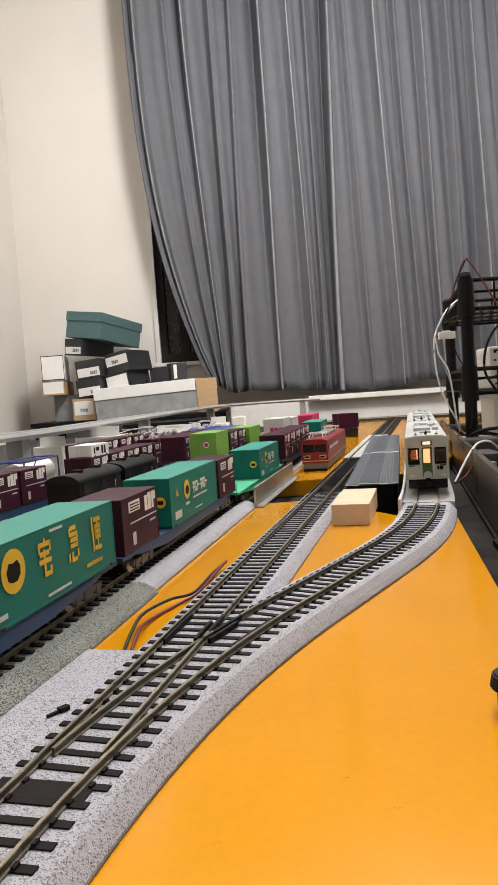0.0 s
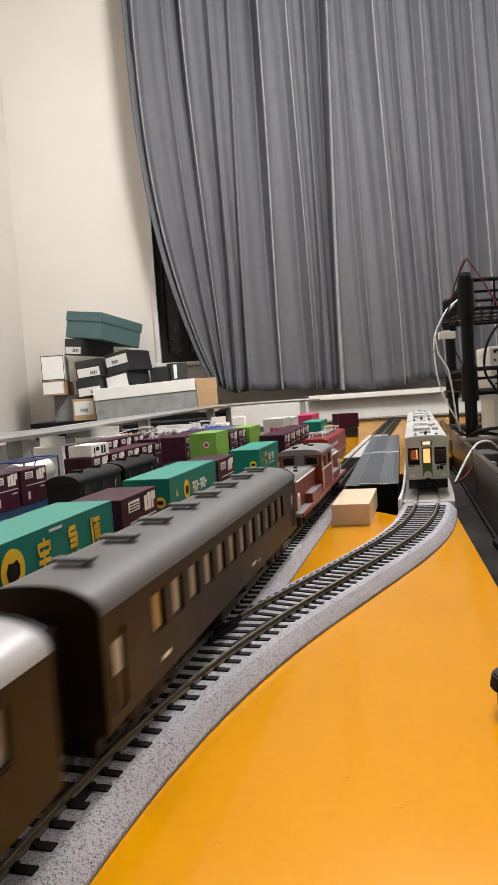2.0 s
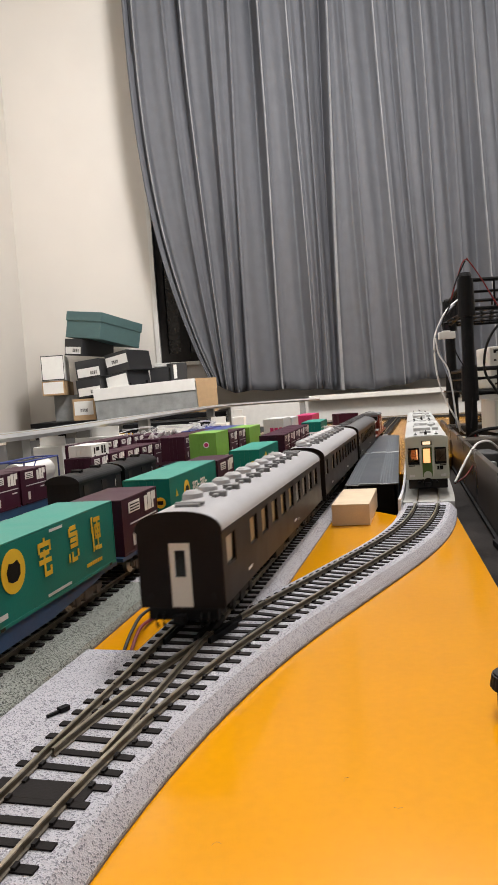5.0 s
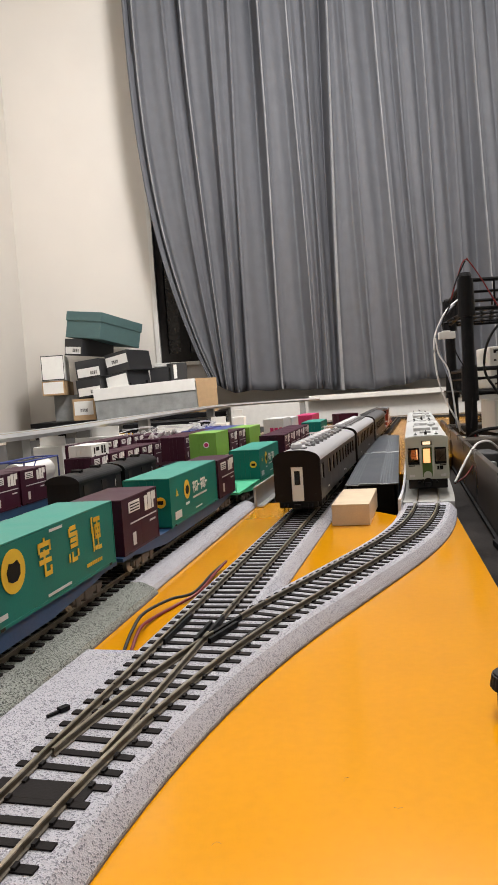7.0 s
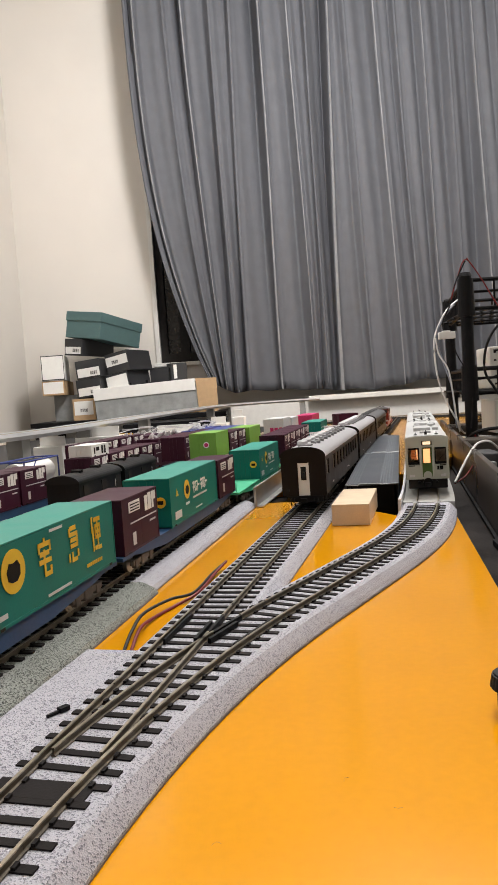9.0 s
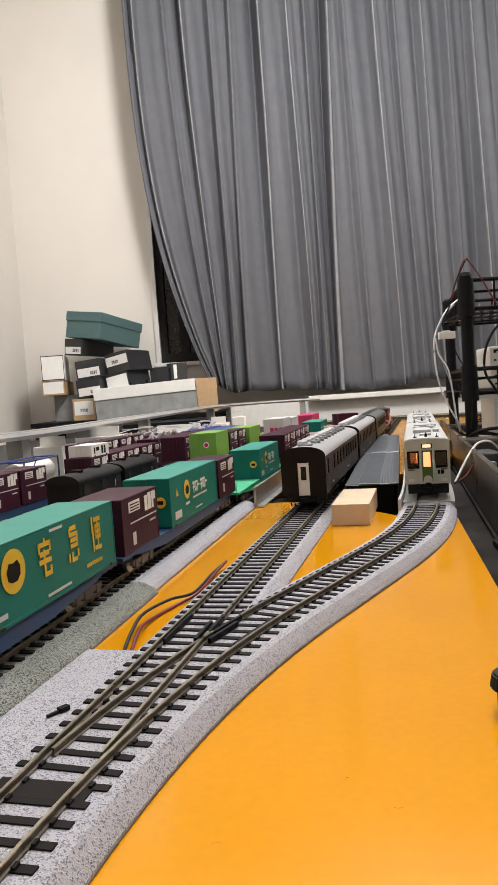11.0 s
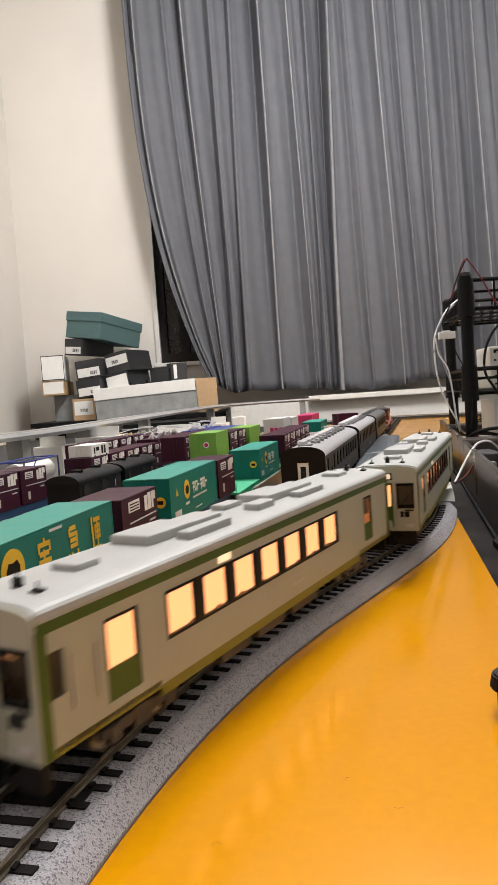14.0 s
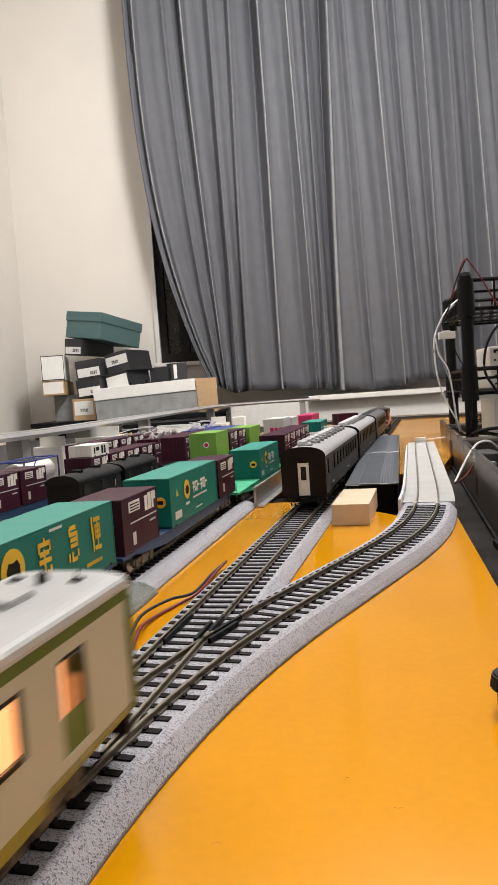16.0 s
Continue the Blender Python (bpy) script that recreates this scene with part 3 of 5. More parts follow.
# ---- diesel railcar ----
def railcar(n_windows):
    hw, hl, zb, zg, zt = 18.3, 134.0, 11.2, 43.4, 47.4
    car = thing("railcar", "ivory and green two-car diesel railcar with lit windows on the track", "train car", "railcar pair")
    wins = [(-81 + 20.3 * i, -81 + 20.3 * i + 16.6, 23.6, 36.9) for i in range(n_windows)]
    doors = [(-109, -94.5, 15.8, 37.3), (93.5, 106, 15.8, 37.3)]
    cabs = [(-130, -124.5, 24.5, 35.5)]
    for s in (-1, 1):
        bm = bmesh.new()
        xo = s * hw
        wall_with_holes(bm, min(xo, xo - s * 0.9), max(xo, xo - s * 0.9), -hl + 1, hl - 1, zb + .8, zg - 3.2, wins + doors + cabs)
        side = part("side_panel", bm, IVORY, car)
        bm = bmesh.new()
        box(bm, min(xo, xo - s * 0.9), max(xo, xo - s * 0.9), -hl + 1, hl - 1, zg - 3.2, zg)
        part("green_band", bm, DMU_GREEN, car, "dark green band under the gutter")
        bm = bmesh.new()
        box(bm, min(xo, xo - s * 0.9), max(xo, xo - s * 0.9), -hl + 1, -86, zb, zb + 2.2)
        box(bm, min(xo, xo - s * 0.9), max(xo, xo - s * 0.9), -86, 84, zb - 2.4, zb + .8)
        box(bm, min(xo, xo - s * 0.9), max(xo, xo - s * 0.9), 84, hl - 1, zb, zb + 2.2)
        part("olive_band", bm, DMU_OLIVE, car, "olive green band along the sill")
        for a, b, c, d in wins:
            bm = bmesh.new()
            for q in ((a - .3, a + .7, c - .3, d + .3), (b - .7, b + .3, c - .3, d + .3), (a, b, c - .3, c + .6), (a, b, d - .6, d + .3)):
                box(bm, min(xo + s * .12, xo - s * 1.2), max(xo + s * .12, xo - s * 1.2), *q)
            wf = part("window_frame", bm, BLACK, car)
            pbox("pane", (min(xo - s * .5, xo - s * .8), max(xo - s * .5, xo - s * .8), a + .7, b - .7, c + .6, d - .6), GLASS, wf)
        # dark band between the windows
        for (a, b, c, d), (a2, b2, c2, d2) in zip(wins, wins[1:]):
            pbox("window_pillar", (min(xo + s * .1, xo), max(xo + s * .1, xo), b + .3, a2 - .3, c - .3, d + .3), DARK, car)
        for e in (-1, 1):
            pbox("corner_band", (min(xo + s * .2, xo - s * .95), max(xo + s * .2, xo - s * .95), min(e * (hl - .6), e * (hl - 4.2)), max(e * (hl - .6), e * (hl - 4.2)), zb + .2, zg - 2.3), DMU_GREEN, car)
        for a, b, c, d in doors:
            dr = pbox("door", (min(xo - s * .3, xo - s * 1.1), max(xo - s * .3, xo - s * 1.1), a, b, c, 24.0), DMU_GREEN, car, 0, "door with a green lower panel")
            bm = bmesh.new()
            for q in ((a, a + 1, 24.0, d), (b - 1, b, 24.0, d), (a, b, d - 1, d)):
                box(bm, min(xo - s * .3, xo - s * 1.1), max(xo - s * .3, xo - s * 1.1), *q)
            part("door_frame", bm, DARK, dr)
            pbox("door_pane", (min(xo - s * .6, xo - s * .9), max(xo - s * .6, xo - s * .9), a + 1, b - 1, 24.0, d - 1), GLASS, dr)
        pbox("cab_pane", (min(xo - s * .5, xo - s * .8), max(xo - s * .5, xo - s * .8), -130, -124.5, 24.5, 35.5), GLASS, car)
        for y in (-122.5, -113):
            pbox("grab_rail", (min(xo + s * .1, xo + s * .6), max(xo + s * .1, xo + s * .6), y, y + .6, 20, 33), PALEGREY, car, 0.1)
        pbox("side_sign", (min(xo + s * .05, xo + s * .25), max(xo + s * .05, xo + s * .25), -50, -42, 38.0, 40.2), SIGN, car)
        bm = bmesh.new()
        for i in range(5):
            box(bm, min(xo + s * .02, xo + s * .12), max(xo + s * .02, xo + s * .12), 6 + i * 2.2, 7.6 + i * 2.2, 16.3, 17.5)
        part("lettering", bm, PALEGREY, car, "small grey lettering bars")
    # roof
    bm = bmesh.new()
    prism(bm, [(hw + .25, zg - .4), *arch(hw + .25, zg + .4, zt, 16, 3.2), (-hw - .25, zg - .4)], -hl + 1.5, hl - 1.5)
    part("roof", bm, DMU_ROOF, car)
    # ends
    for s in (-1, 1):
        yo = s * hl
        a, b = min(yo, yo - s * 1.1), max(yo, yo - s * 1.1)
        holes = [(-16.2, -6.6, 23.6, 37.4), (6.6, 16.2, 23.6, 37.4), (-4.2, 4.2, 13.2, 37.6)]
        bm = bmesh.new()
        end_wall_with_holes(bm, a, b, -hw, hw, zb, zg, holes)
        part("end_panel", bm, IVORY, car)
        bm = bmesh.new()
        prism(bm, [(hw - .1, zg), *arch(hw - .1, zg, zt - .5, 16, 3.0), (-hw + .1, zg)], min(a, yo - s * 2.2), max(b, yo - s * 2.2) )
        part("end_brow", bm, IVORY, car)
        for x0, x1 in ((-16.2, -6.6), (6.6, 16.2)):
            bm = bmesh.new()
            for q in ((x0, x0 + .8, 23.6, 37.4), (x1 - .8, x1, 23.6, 37.4), (x0, x1, 23.6, 25.6), (x0, x1, 36.0, 37.4)):
                box(bm, q[0], q[1], min(yo + s * .25, yo - s * .6), max(yo + s * .25, yo - s * .6), q[2], q[3])
            fr = part("cab_window", bm, BLACK, car, "black-framed cab window")
            pbox("pane", (x0 + .8, x1 - .8, min(yo - s * .2, yo - s * .5), max(yo - s * .2, yo - s * .5), 25.6, 36.0), GLASS, fr)
            bm = bmesh.new()
            tube(bm, [((x0 + x1) / 2 - 3, yo + s * .4, 25), ((x0 + x1) / 2 + 2.5, yo + s * .5, 31.5)], .16, 5, 2)
            part("wiper", bm, BLACK, fr)
        dr = pbox("gangway_door", (-4.2, 4.2, min(yo - s * .4, yo - s * 1.0), max(yo - s * .4, yo - s * 1.0), 13.2, 24.6), DMU_GREEN, car, 0, "green gangway door panel")
        bm = bmesh.new()
        for q in ((-4.2, -3.1, 24.6, 37.6), (3.1, 4.2, 24.6, 37.6), (-4.2, 4.2, 36.4, 37.6)):
            box(bm, q[0], q[1], min(yo - s * .4, yo - s * 1.0), max(yo - s * .4, yo - s * 1.0), q[2], q[3])
        part("door_frame", bm, DMU_GREEN, dr)
        pbox("door_pane", (-3.1, 3.1, min(yo - s * .6, yo - s * .8), max(yo - s * .6, yo - s * .8), 24.6, 36.4), GLASS, dr)
        for x in (-5.4, 5.4):
            pbox("gangway_post", (x - .7, x + .7, min(yo, yo + s * .9), max(yo, yo + s * .9), 12.5, 39.2), IVORY, car, 0.3)
        sg = pbox("sign_box", (-4.4, 4.4, min(yo, yo + s * .5), max(yo, yo + s * .5), 39.4, 43.0), DARK, car, 0.3)
        pbox("lit_plate", (-3.3, 3.3, min(yo + s * .5, yo + s * .7), max(yo + s * .5, yo + s * .7), 40.0, 42.5), SIGN, sg)
        bm = bmesh.new()
        cyl(bm, (0, yo - s * .6, 14.2), (0, yo + s * .35, 14.2), 3.6, 16)
        part("step_plate", bm, IVORY, car)
        bm = bmesh.new()
        y2 = (min(yo + s * .02, yo + s * .16), max(yo + s * .02, yo + s * .16))
        for q in ((8.2, 10.0, 18.8, 22), (10.5, 13.2, 18.8, 22)):
            box(bm, -q[1] if s > 0 else q[0], -q[0] if s > 0 else q[1], *y2, q[2], q[3])
        part("logo_mark", bm, BLACK, car, "small black mark")
        for x in (-13.2, 13.2):
            pbox("tail_light", (x - 2.2, x + 2.2, min(yo, yo + s * .35), max(yo, yo + s * .35), 13.2, 15.2), PALEGREY, car, 0.3)
            pbox("vent_grille", (x - 2.6, x + 2.6, min(yo, yo + s * .2), max(yo, yo + s * .2), 22.2, 23.0), DARK, car)
        sk = pbox("skirt", (-16.5, 16.5, min(yo - s * 1.2, yo - s * 4.5), max(yo - s * 1.2, yo - s * 4.5), 3.4, zb), DARK, car, 0.6, "dark grey end skirt")
        bm = bmesh.new()
        cyl(bm, (0, yo - s * 1.2, 8.2), (0, yo + s * 1.6, 8.2), 4.2, 14)
        cyl(bm, (-7.5, yo - s * 1.2, 8.6), (-7.5, yo + s * 1.2, 8.6), 1.2, 8)
        cyl(bm, (7.5, yo - s * 1.2, 8.6), (7.5, yo + s * 1.2, 8.6), 1.2, 8)
        part("coupling_plate", bm, BLACK, sk)
        coupler(car, yo, s)
        bm = bmesh.new()
        tube(bm, [(0, yo - s * 14, zt - .2), (0, yo - s * 14, zt + 3.6)], .5, 6, 2)
        box(bm, -1.1, 1.1, yo - s * 14 - 1.2, yo - s * 14 + 1.2, zt - .3, zt + 2.4, .2)
        part("antenna", bm, DARK, car)
        for x in (-9, 9):
            bm = bmesh.new()
            box(bm, x - 1.4, x + 1.4, yo - s * 12 - 1.5, yo - s * 12 + 1.5, zt - .9, zt + .6, .2)
            cyl(bm, (x, yo - s * 12, zt), (x, yo - s * 12, zt + 2.6), .6, 7, .2)
            part("whistle", bm, DARK, car)
    # roof units
    for x0, x1, y0, y1, h in ((-5, 5, -103, -93, 1.8), (-10.5, 5.5, -70, -42, 3.0), (-8.5, 4, -41.5, -22, 2.4), (7.5, 13, -58, -30, 2.2), (-11, -4, -6, 8, 2.0), (3, 10.5, -4, 10, 2.4),
                              (-10, 6, 14, 42, 3.0), (-8, 4.5, 42.5, 62, 2.4), (7.5, 13, 30, 56, 2.0), (-5, 5, 96, 108, 1.8)):
        pbox("roof_unit", (x0, x1, y0, y1, zt - 1.6, zt + h), DMU_ROOF, car, 0.8)
    # floor, underframe gear, cab bulkheads, lit saloon
    pbox("underframe", (-hw + 1.0, hw - 1.0, -hl + 2, hl - 2, zb - .4, zb + 1.6), DARK, car)
    for x, y, w, l in ((-9, -34, 12, 26), (9, -36, 12, 20), (9, -8, 12, 22), (-9, 2, 12, 30), (9, 24, 12, 26), (-9, 38, 12, 22), (0, 12, 8, 40)):
        pbox("underfloor_gear", (x - w / 2, x + w / 2, y - l / 2, y + l / 2, 3.6, zb - .4), BOGIE, car, 0.6)
    for s in (-1, 1):
        bogie(car, s * 90)
        bm = bmesh.new()
        end_wall_with_holes(bm, min(s * 114, s * 115), max(s * 114, s * 115), -17, 17, zb + 1.6, zg, [(-3, 3, 14, 37), (-13.5, -8, 26, 35)] if s < 0 else [(-3, 3, 14, 37), (8, 13.5, 26, 35)])
        part("cab_bulkhead", bm, CABIN, car)
        pbox("driver_desk", (-16, -4.8, min(s * 121, s * 130), max(s * 121, s * 130), zb + 1.6, 24), DARK, car, 0.5)
    pbox("saloon_light", (-8.5, 8.5, -112, 112, 15, 42.2), WARM, car, 0, "warm lit saloon interior")
    for i in range(9):
        for x in (-13, 13):
            pbox("seat", (x - 3.4, x + 3.4, -74 + i * 17, -71 + i * 17, zb + 1.6, 21.0), SEATS, car, 0.4)
    grow(car, 1.055)
    return car


# ---- passenger coaches ----
def coach(style):
    hw, hl, zb, zg, zt = 18.4, 135.0, 11.2, 40.4, 48.4
    rm = ROOFG if style == 0 else ROOFW
    label = ("dark brown passenger coach with a grey roof" if style == 0 else "dark brown passenger coach with a silver roof and round ventilators")
    car = thing("passenger_coach", label, "train car", "brown coach train")
    n = 12
    wins = [(-101 + i * 17.2, -101 + i * 17.2 + 10.4, 24.4, 36.4) for i in range(n)]
    ends = [(-130, -122, 14, 34.5), (122, 130, 14, 34.5)]
    if style != 0:
        wins = [(-129, -115, 25.0, 37.2)] + [(-88.6 + i * 24, -88.6 + i * 24 + 13.8, 25.0, 37.2) for i in range(9)]
        ends = []
    for s in (-1, 1):
        xo = s * hw
        q = lambda a, b: (min(xo - s * a, xo - s * b), max(xo - s * a, xo - s * b))
        bm = bmesh.new()
        wall_with_holes(bm, *q(0, 1), -hl, hl, zb, zg, wins + ends)
        part("side_panel", bm, BROWN, car)
        for k, (a, b, c, d) in enumerate(wins):
            bm = bmesh.new()
            for r in ((a, a + .6, c, d), (b - .6, b, c, d), (a, b, c, c + .6), (a, b, d - .6, d)):
                box(bm, *q(.35, 1.1), *r)
            wf = part("window_frame", bm, BROWN, car)
            m = BLINDW if k == 0 or (style == 1 and k > 3) or (style == 2 and k > 5) else BLIND
            if style == 0:
                m = BLIND if k < 1 or k > 8 else BLINDW
            bl = pbox("blind", (*q(1.5, 1.8), a + .3, b - .3, c + .3, d - .3), m, wf)
        for a, b, c, d in ends:
            dr = pbox("door", (*q(.5, 1.2), a, b, c, d), BROWN, car)
            pbox("door_pane", (*q(.4, .55), a + 1.6, b - 1.6, 23.5, 32), BLINDW, dr)
            bm = bmesh.new()
            tube(bm, [(xo + s * .5, a - 1.6, 15), (xo + s * .5, a - 1.6, 28)], .22, 6, 2)
            part("grab_rail", bm, DARK, dr)
        bm = bmesh.new()
        box(bm, *q(-.25, .1), -hl, hl, zg - .9, zg + .1)
        part("moulding", bm, BROWN, car)
        for y in (-96, 20):
            pbox("plate", (*q(-.16, 0), y, y + 7, 15.6, 16.8), WHITE, car, 0, "small white plate")
        bm = bmesh.new()
        cyl(bm, (xo, 34, 15.2), (xo + s * .3, 34, 15.2), .8, 10)
        part("round_plate", bm, WHITE, car)
    # roof: rounded shell
    bm = bmesh.new()
    sec = arch(hw + .2, zg, zt, 18, 2.3)
    rings = []
    for y in (-hl - .2, -hl + 2.5, hl - 2.5, hl + .2):
        rings.append([bm.verts.new(V(x, y, z - .3)) for x, z in sec])
    for a, b in zip(rings, rings[1:]):
        for i in range(len(a) - 1):
            bm.faces.new((a[i], a[i + 1], b[i + 1], b[i]))
    bm.faces.new(rings[0]); bm.faces.new(rings[-1][::-1])
    part("roof", bm, rm, car, smooth=True)
    # end walls with gangway
    for s in (-1, 1):
        yo = s * hl
        q = lambda a, b: (min(yo - s * a, yo - s * b), max(yo - s * a, yo - s * b))
        bm = bmesh.new()
        end_wall_with_holes(bm, *q(-.3, .8), -hw + .3, hw - .3, zb - 1, zg + 1.0, [(-4.6, 4.6, 10.5, 36)])
        pr = [(hw + .4, zg - .2), *arch(hw + .4, zg, zt + .1, 18, 2.3), (-hw - .4, zg - .2)]
        prism(bm, pr, *q(-.9, .1))
        part("end_panel", bm, BROWN, car)
        dr = pbox("gangway_door", (-4.6, 4.6, *q(.2, .7), 10.5, 36), WHITE if (style == 2 and s < 0) else DARK, car, 0, "pale end door" if style == 2 and s < 0 else "")
        pbox("door_pane", (-2.2, 2.2, *q(.05, .25), 22.5, 33), DGLASS, dr)
        bm = bmesh.new()
        for k in range(4):
            box(bm, -7.2, 7.2, *q(-2.4 - k * 2.4, -.4 - k * 2.4), 9.5, 38.2, .4)
            box(bm, -6.4, 6.4, *q(-2.9 - k * 2.4, -2.3 - k * 2.4), 10.3, 37.4)
        if not (style == 2 and s < 0):
            part("gangway_bellows", bm, BLACK, car)
        else:
            bm.free()
        for x in (-13.5, 13.5):
            bm = bmesh.new()
            cyl(bm, (x, yo, 15), (x, yo + s * .7, 15), 1.3, 10)
            part("tail_lamp", bm, DARK, car)
        pbox("end_beam", (-15, 15, *q(-.6, 3), 5.5, zb - 1), BLACK, car, 0.4)
        bm = bmesh.new()
        for x in (-11, -8, 8, 11):
            tube(bm, [(x, yo + s * .6, 8.5), (x * 1.02, yo + s * 2.2, 6), (x * .98, yo + s * 1.6, 3)], .55, 6, 3)
        part("brake_hose", bm, BLACK, car)
        coupler(car, yo, s)
        bogie(car, s * 94, 30, DARK)
    pbox("underframe", (-hw + 1.2, hw - 1.2, -hl + 2, hl - 2, zb - 1.4, zb + .6), DARK, car)
    pbox("interior_core", (-9, 9, -hl + 4, hl - 4, zb + .8, zg - 1), BLINDW if style else DARK, car)
    for x, y, w, l in ((-9, -30, 11, 30), (9, -8, 11, 24), (-9, 20, 11, 20), (9, 34, 10, 26)):
        pbox("underfloor_gear", (x - w / 2, x + w / 2, y - l / 2, y + l / 2, 3.4, zb - 1.4), DARK, car, 0.6)
    # roof ventilators
    if style == 0:
        for i in range(8):
            y = -112 + i * 32
            bm = bmesh.new()
            box(bm, -4.2, 4.2, y - 4, y + 4, zt - .9, zt + .8, .3)
            box(bm, -6.4, 6.4, y - 2.4, y + 2.4, zt + .7, zt + 2.0, .5)
            part("ventilator", bm, ROOFG, car)
    else:
        for i in range(9):
            y = -94 + i * 23.4
            bm = bmesh.new()
            cyl(bm, (-6.5, y, zt - 2.0), (-6.5, y, zt + 1.6), 5.2, 18, 4.7)
            cyl(bm, (-6.5, y, zt + 1.55), (-6.5, y, zt + 2.8), 4.7, 18, 3.0)
            part("round_ventilator", bm, rm, car, smooth=False)
            bm = bmesh.new()
            box(bm, 3.2, 5.6, y - 2, y + 12, zt - 1.2, zt + .9, .4)
            box(bm, .4, 8.6, y + 2.4, y + 5.4, zt - 1.2, zt + 1.6, .5)
            part("ventilator", bm, LOCO_GREY, car)
        for y in (-118, 121):
            bm = bmesh.new()
            box(bm, -5.5, 5.5, y - 4, y + 4, zt - 1.2, zt + .8, .5)
            box(bm, -6.5, 6.5, y - 1.5, y + 1.5, zt, zt + 1.2, .4)
            part("end_ventilator", bm, LOCO_GREY, car)
    grow(car, 1.045)
    return car


# ---- locomotives ----
def diesel_loco():
    hw, hl = 17.6, 112.0
    lo = thing("diesel_locomotive", "red-orange centre-cab diesel locomotive with grey hood tops", "locomotive", "brown coach train")
    pbox("running_deck", (-hw, hw, -hl, hl, 12.2, 14.6), LOCO_GREY, lo, 0.3)
    for s in (-1, 1):
        bm = bmesh.new()
        box(bm, s * hw - .5, s * hw + .5, -hl, hl, 12.0, 14.8, .2)
        part("deck_edge", bm, LOCO_RED, lo)
        for y0, y1 in ((-70, -24), (26, 70)):
            bx = pbox("fuel_box", (min(s * 10.2, s * 17.4), max(s * 10.2, s * 17.4), y0, y1, 14.6, 20.4), LOCO_RED, lo, 0.4)
            pbox("box_lid", (min(s * 10.2, s * 17.3), max(s * 10.2, s * 17.3), y0 + .2, y1 - .2, 20.5, 21.2), LOCO_GREY, bx, 0.2)
    for s in (-1, 1):
        y0, y1 = (-104, -21) if s < 0 else (23, 104)
        hood = pbox("hood", (-11.6, 11.6, y0, y1, 14.6, 32.6), LOCO_RED, lo, 0.8)
        bm = bmesh.new()
        prism(bm, [(11.9, 32.7), (11.9, 33.4), (9.8, 35.4), (-9.8, 35.4), (-11.9, 33.4), (-11.9, 32.7)], y0 + .2, y1 - .2)
        part("hood_top", bm, LOCO_GREY, hood)
        for k in (-1, 1):
            bm = bmesh.new()
            tube(bm, [(k * 12.1, y0 + 2, 33.0), (k * 12.1, (y0 + y1) / 2, 33.0), (k * 12.1, y1 - 1, 33.0)], .55, 6, 2)
            part("white_stripe", bm, WHITE, hood)
            for i in range(3):
                yy = y0 + 10 + i * 23
                bm = bmesh.new()
                for j in range(6):
                    box(bm, min(k * 11.6, k * 11.9), max(k * 11.6, k * 11.9), yy, yy + 16, 23 + j * 1.3, 23.7 + j * 1.3)
                part("louvre", bm, LOCO_RED, hood)
            bm = bmesh.new()
            yy = -106 if s < 0 else 106
            tube(bm, [(k * 13.5, yy, 14.6), (k * 13.8, yy, 24), (k * 13.5, yy - s * 5, 25.2), (k * 12.2, yy - s * 7, 25.2)], .55, 6, 4)
            part("handrail", bm, WHITE, lo)
            pbox("ladder", (min(k * 12.2, k * 13.4), max(k * 12.2, k * 13.4), min(s * 96, s * 99), max(s * 96, s * 99), 14.6, 25.5), WHITE, lo, 0.3)
        bm = bmesh.new()
        cyl(bm, (0, s * 84, 35.3), (0, s * 84, 36.3), 8.2, 22)
        cyl(bm, (0, s * 84, 36.2), (0, s * 84, 36.8), 2.0, 12)
        part("radiator_fan", bm, ROOFG, hood)
        for x, y in ((-4, 60), (4, 60), (0, 40)):
            bm = bmesh.new()
            cyl(bm, (x, s * y, 35.3), (x, s * y, 36.6), 1.7, 12)
            part("hatch", bm, DARK, hood)
        for x in (-7, 7):
            bm = bmesh.new()
            cyl(bm, (x, s * 103.8, 30), (x, s * 105, 30), 1.5, 12)
            part("headlight", bm, PALEGREY, hood)
        pbox("end_beam", (-16, 16, min(s * 108, s * 112.5), max(s * 108, s * 112.5), 6.5, 12.4), DARK, lo, 0.4)
        coupler(lo, s * 112, s)
        bogie(lo, s * 70, 27, DARK, 5.8)
    # cab with window openings
    bm = bmesh.new()
    for s in (-1, 1):
        wall_with_holes(bm, min(s * 17.2, s * 16.3), max(s * 17.2, s * 16.3), -20.5, 22.5, 14.6, 43.4, [(-15, -4, 32.5, 40.5), (6, 17, 32.5, 40.5)])
    for y in (-20.5, 21.6):
        end_wall_with_holes(bm, y, y + .9, -16.3, 16.3, 14.6, 43.4, [(-14.2, -4.2, 35.2, 41.2), (4.2, 14.2, 35.2, 41.2)])
    cab = part("cab", bm, LOCO_RED, lo)
    bm = bmesh.new()
    prism(bm, [(17.8, 43.0), *arch(17.8, 43.6, 47.4, 14, 2.6), (-17.8, 43.0)], -23.5, 25.5)
    part("cab_roof", bm, LOCO_GREY, cab)
    pbox("cab_core", (-15.5, 15.5, -19, 21, 14.6, 43), DARK, cab)
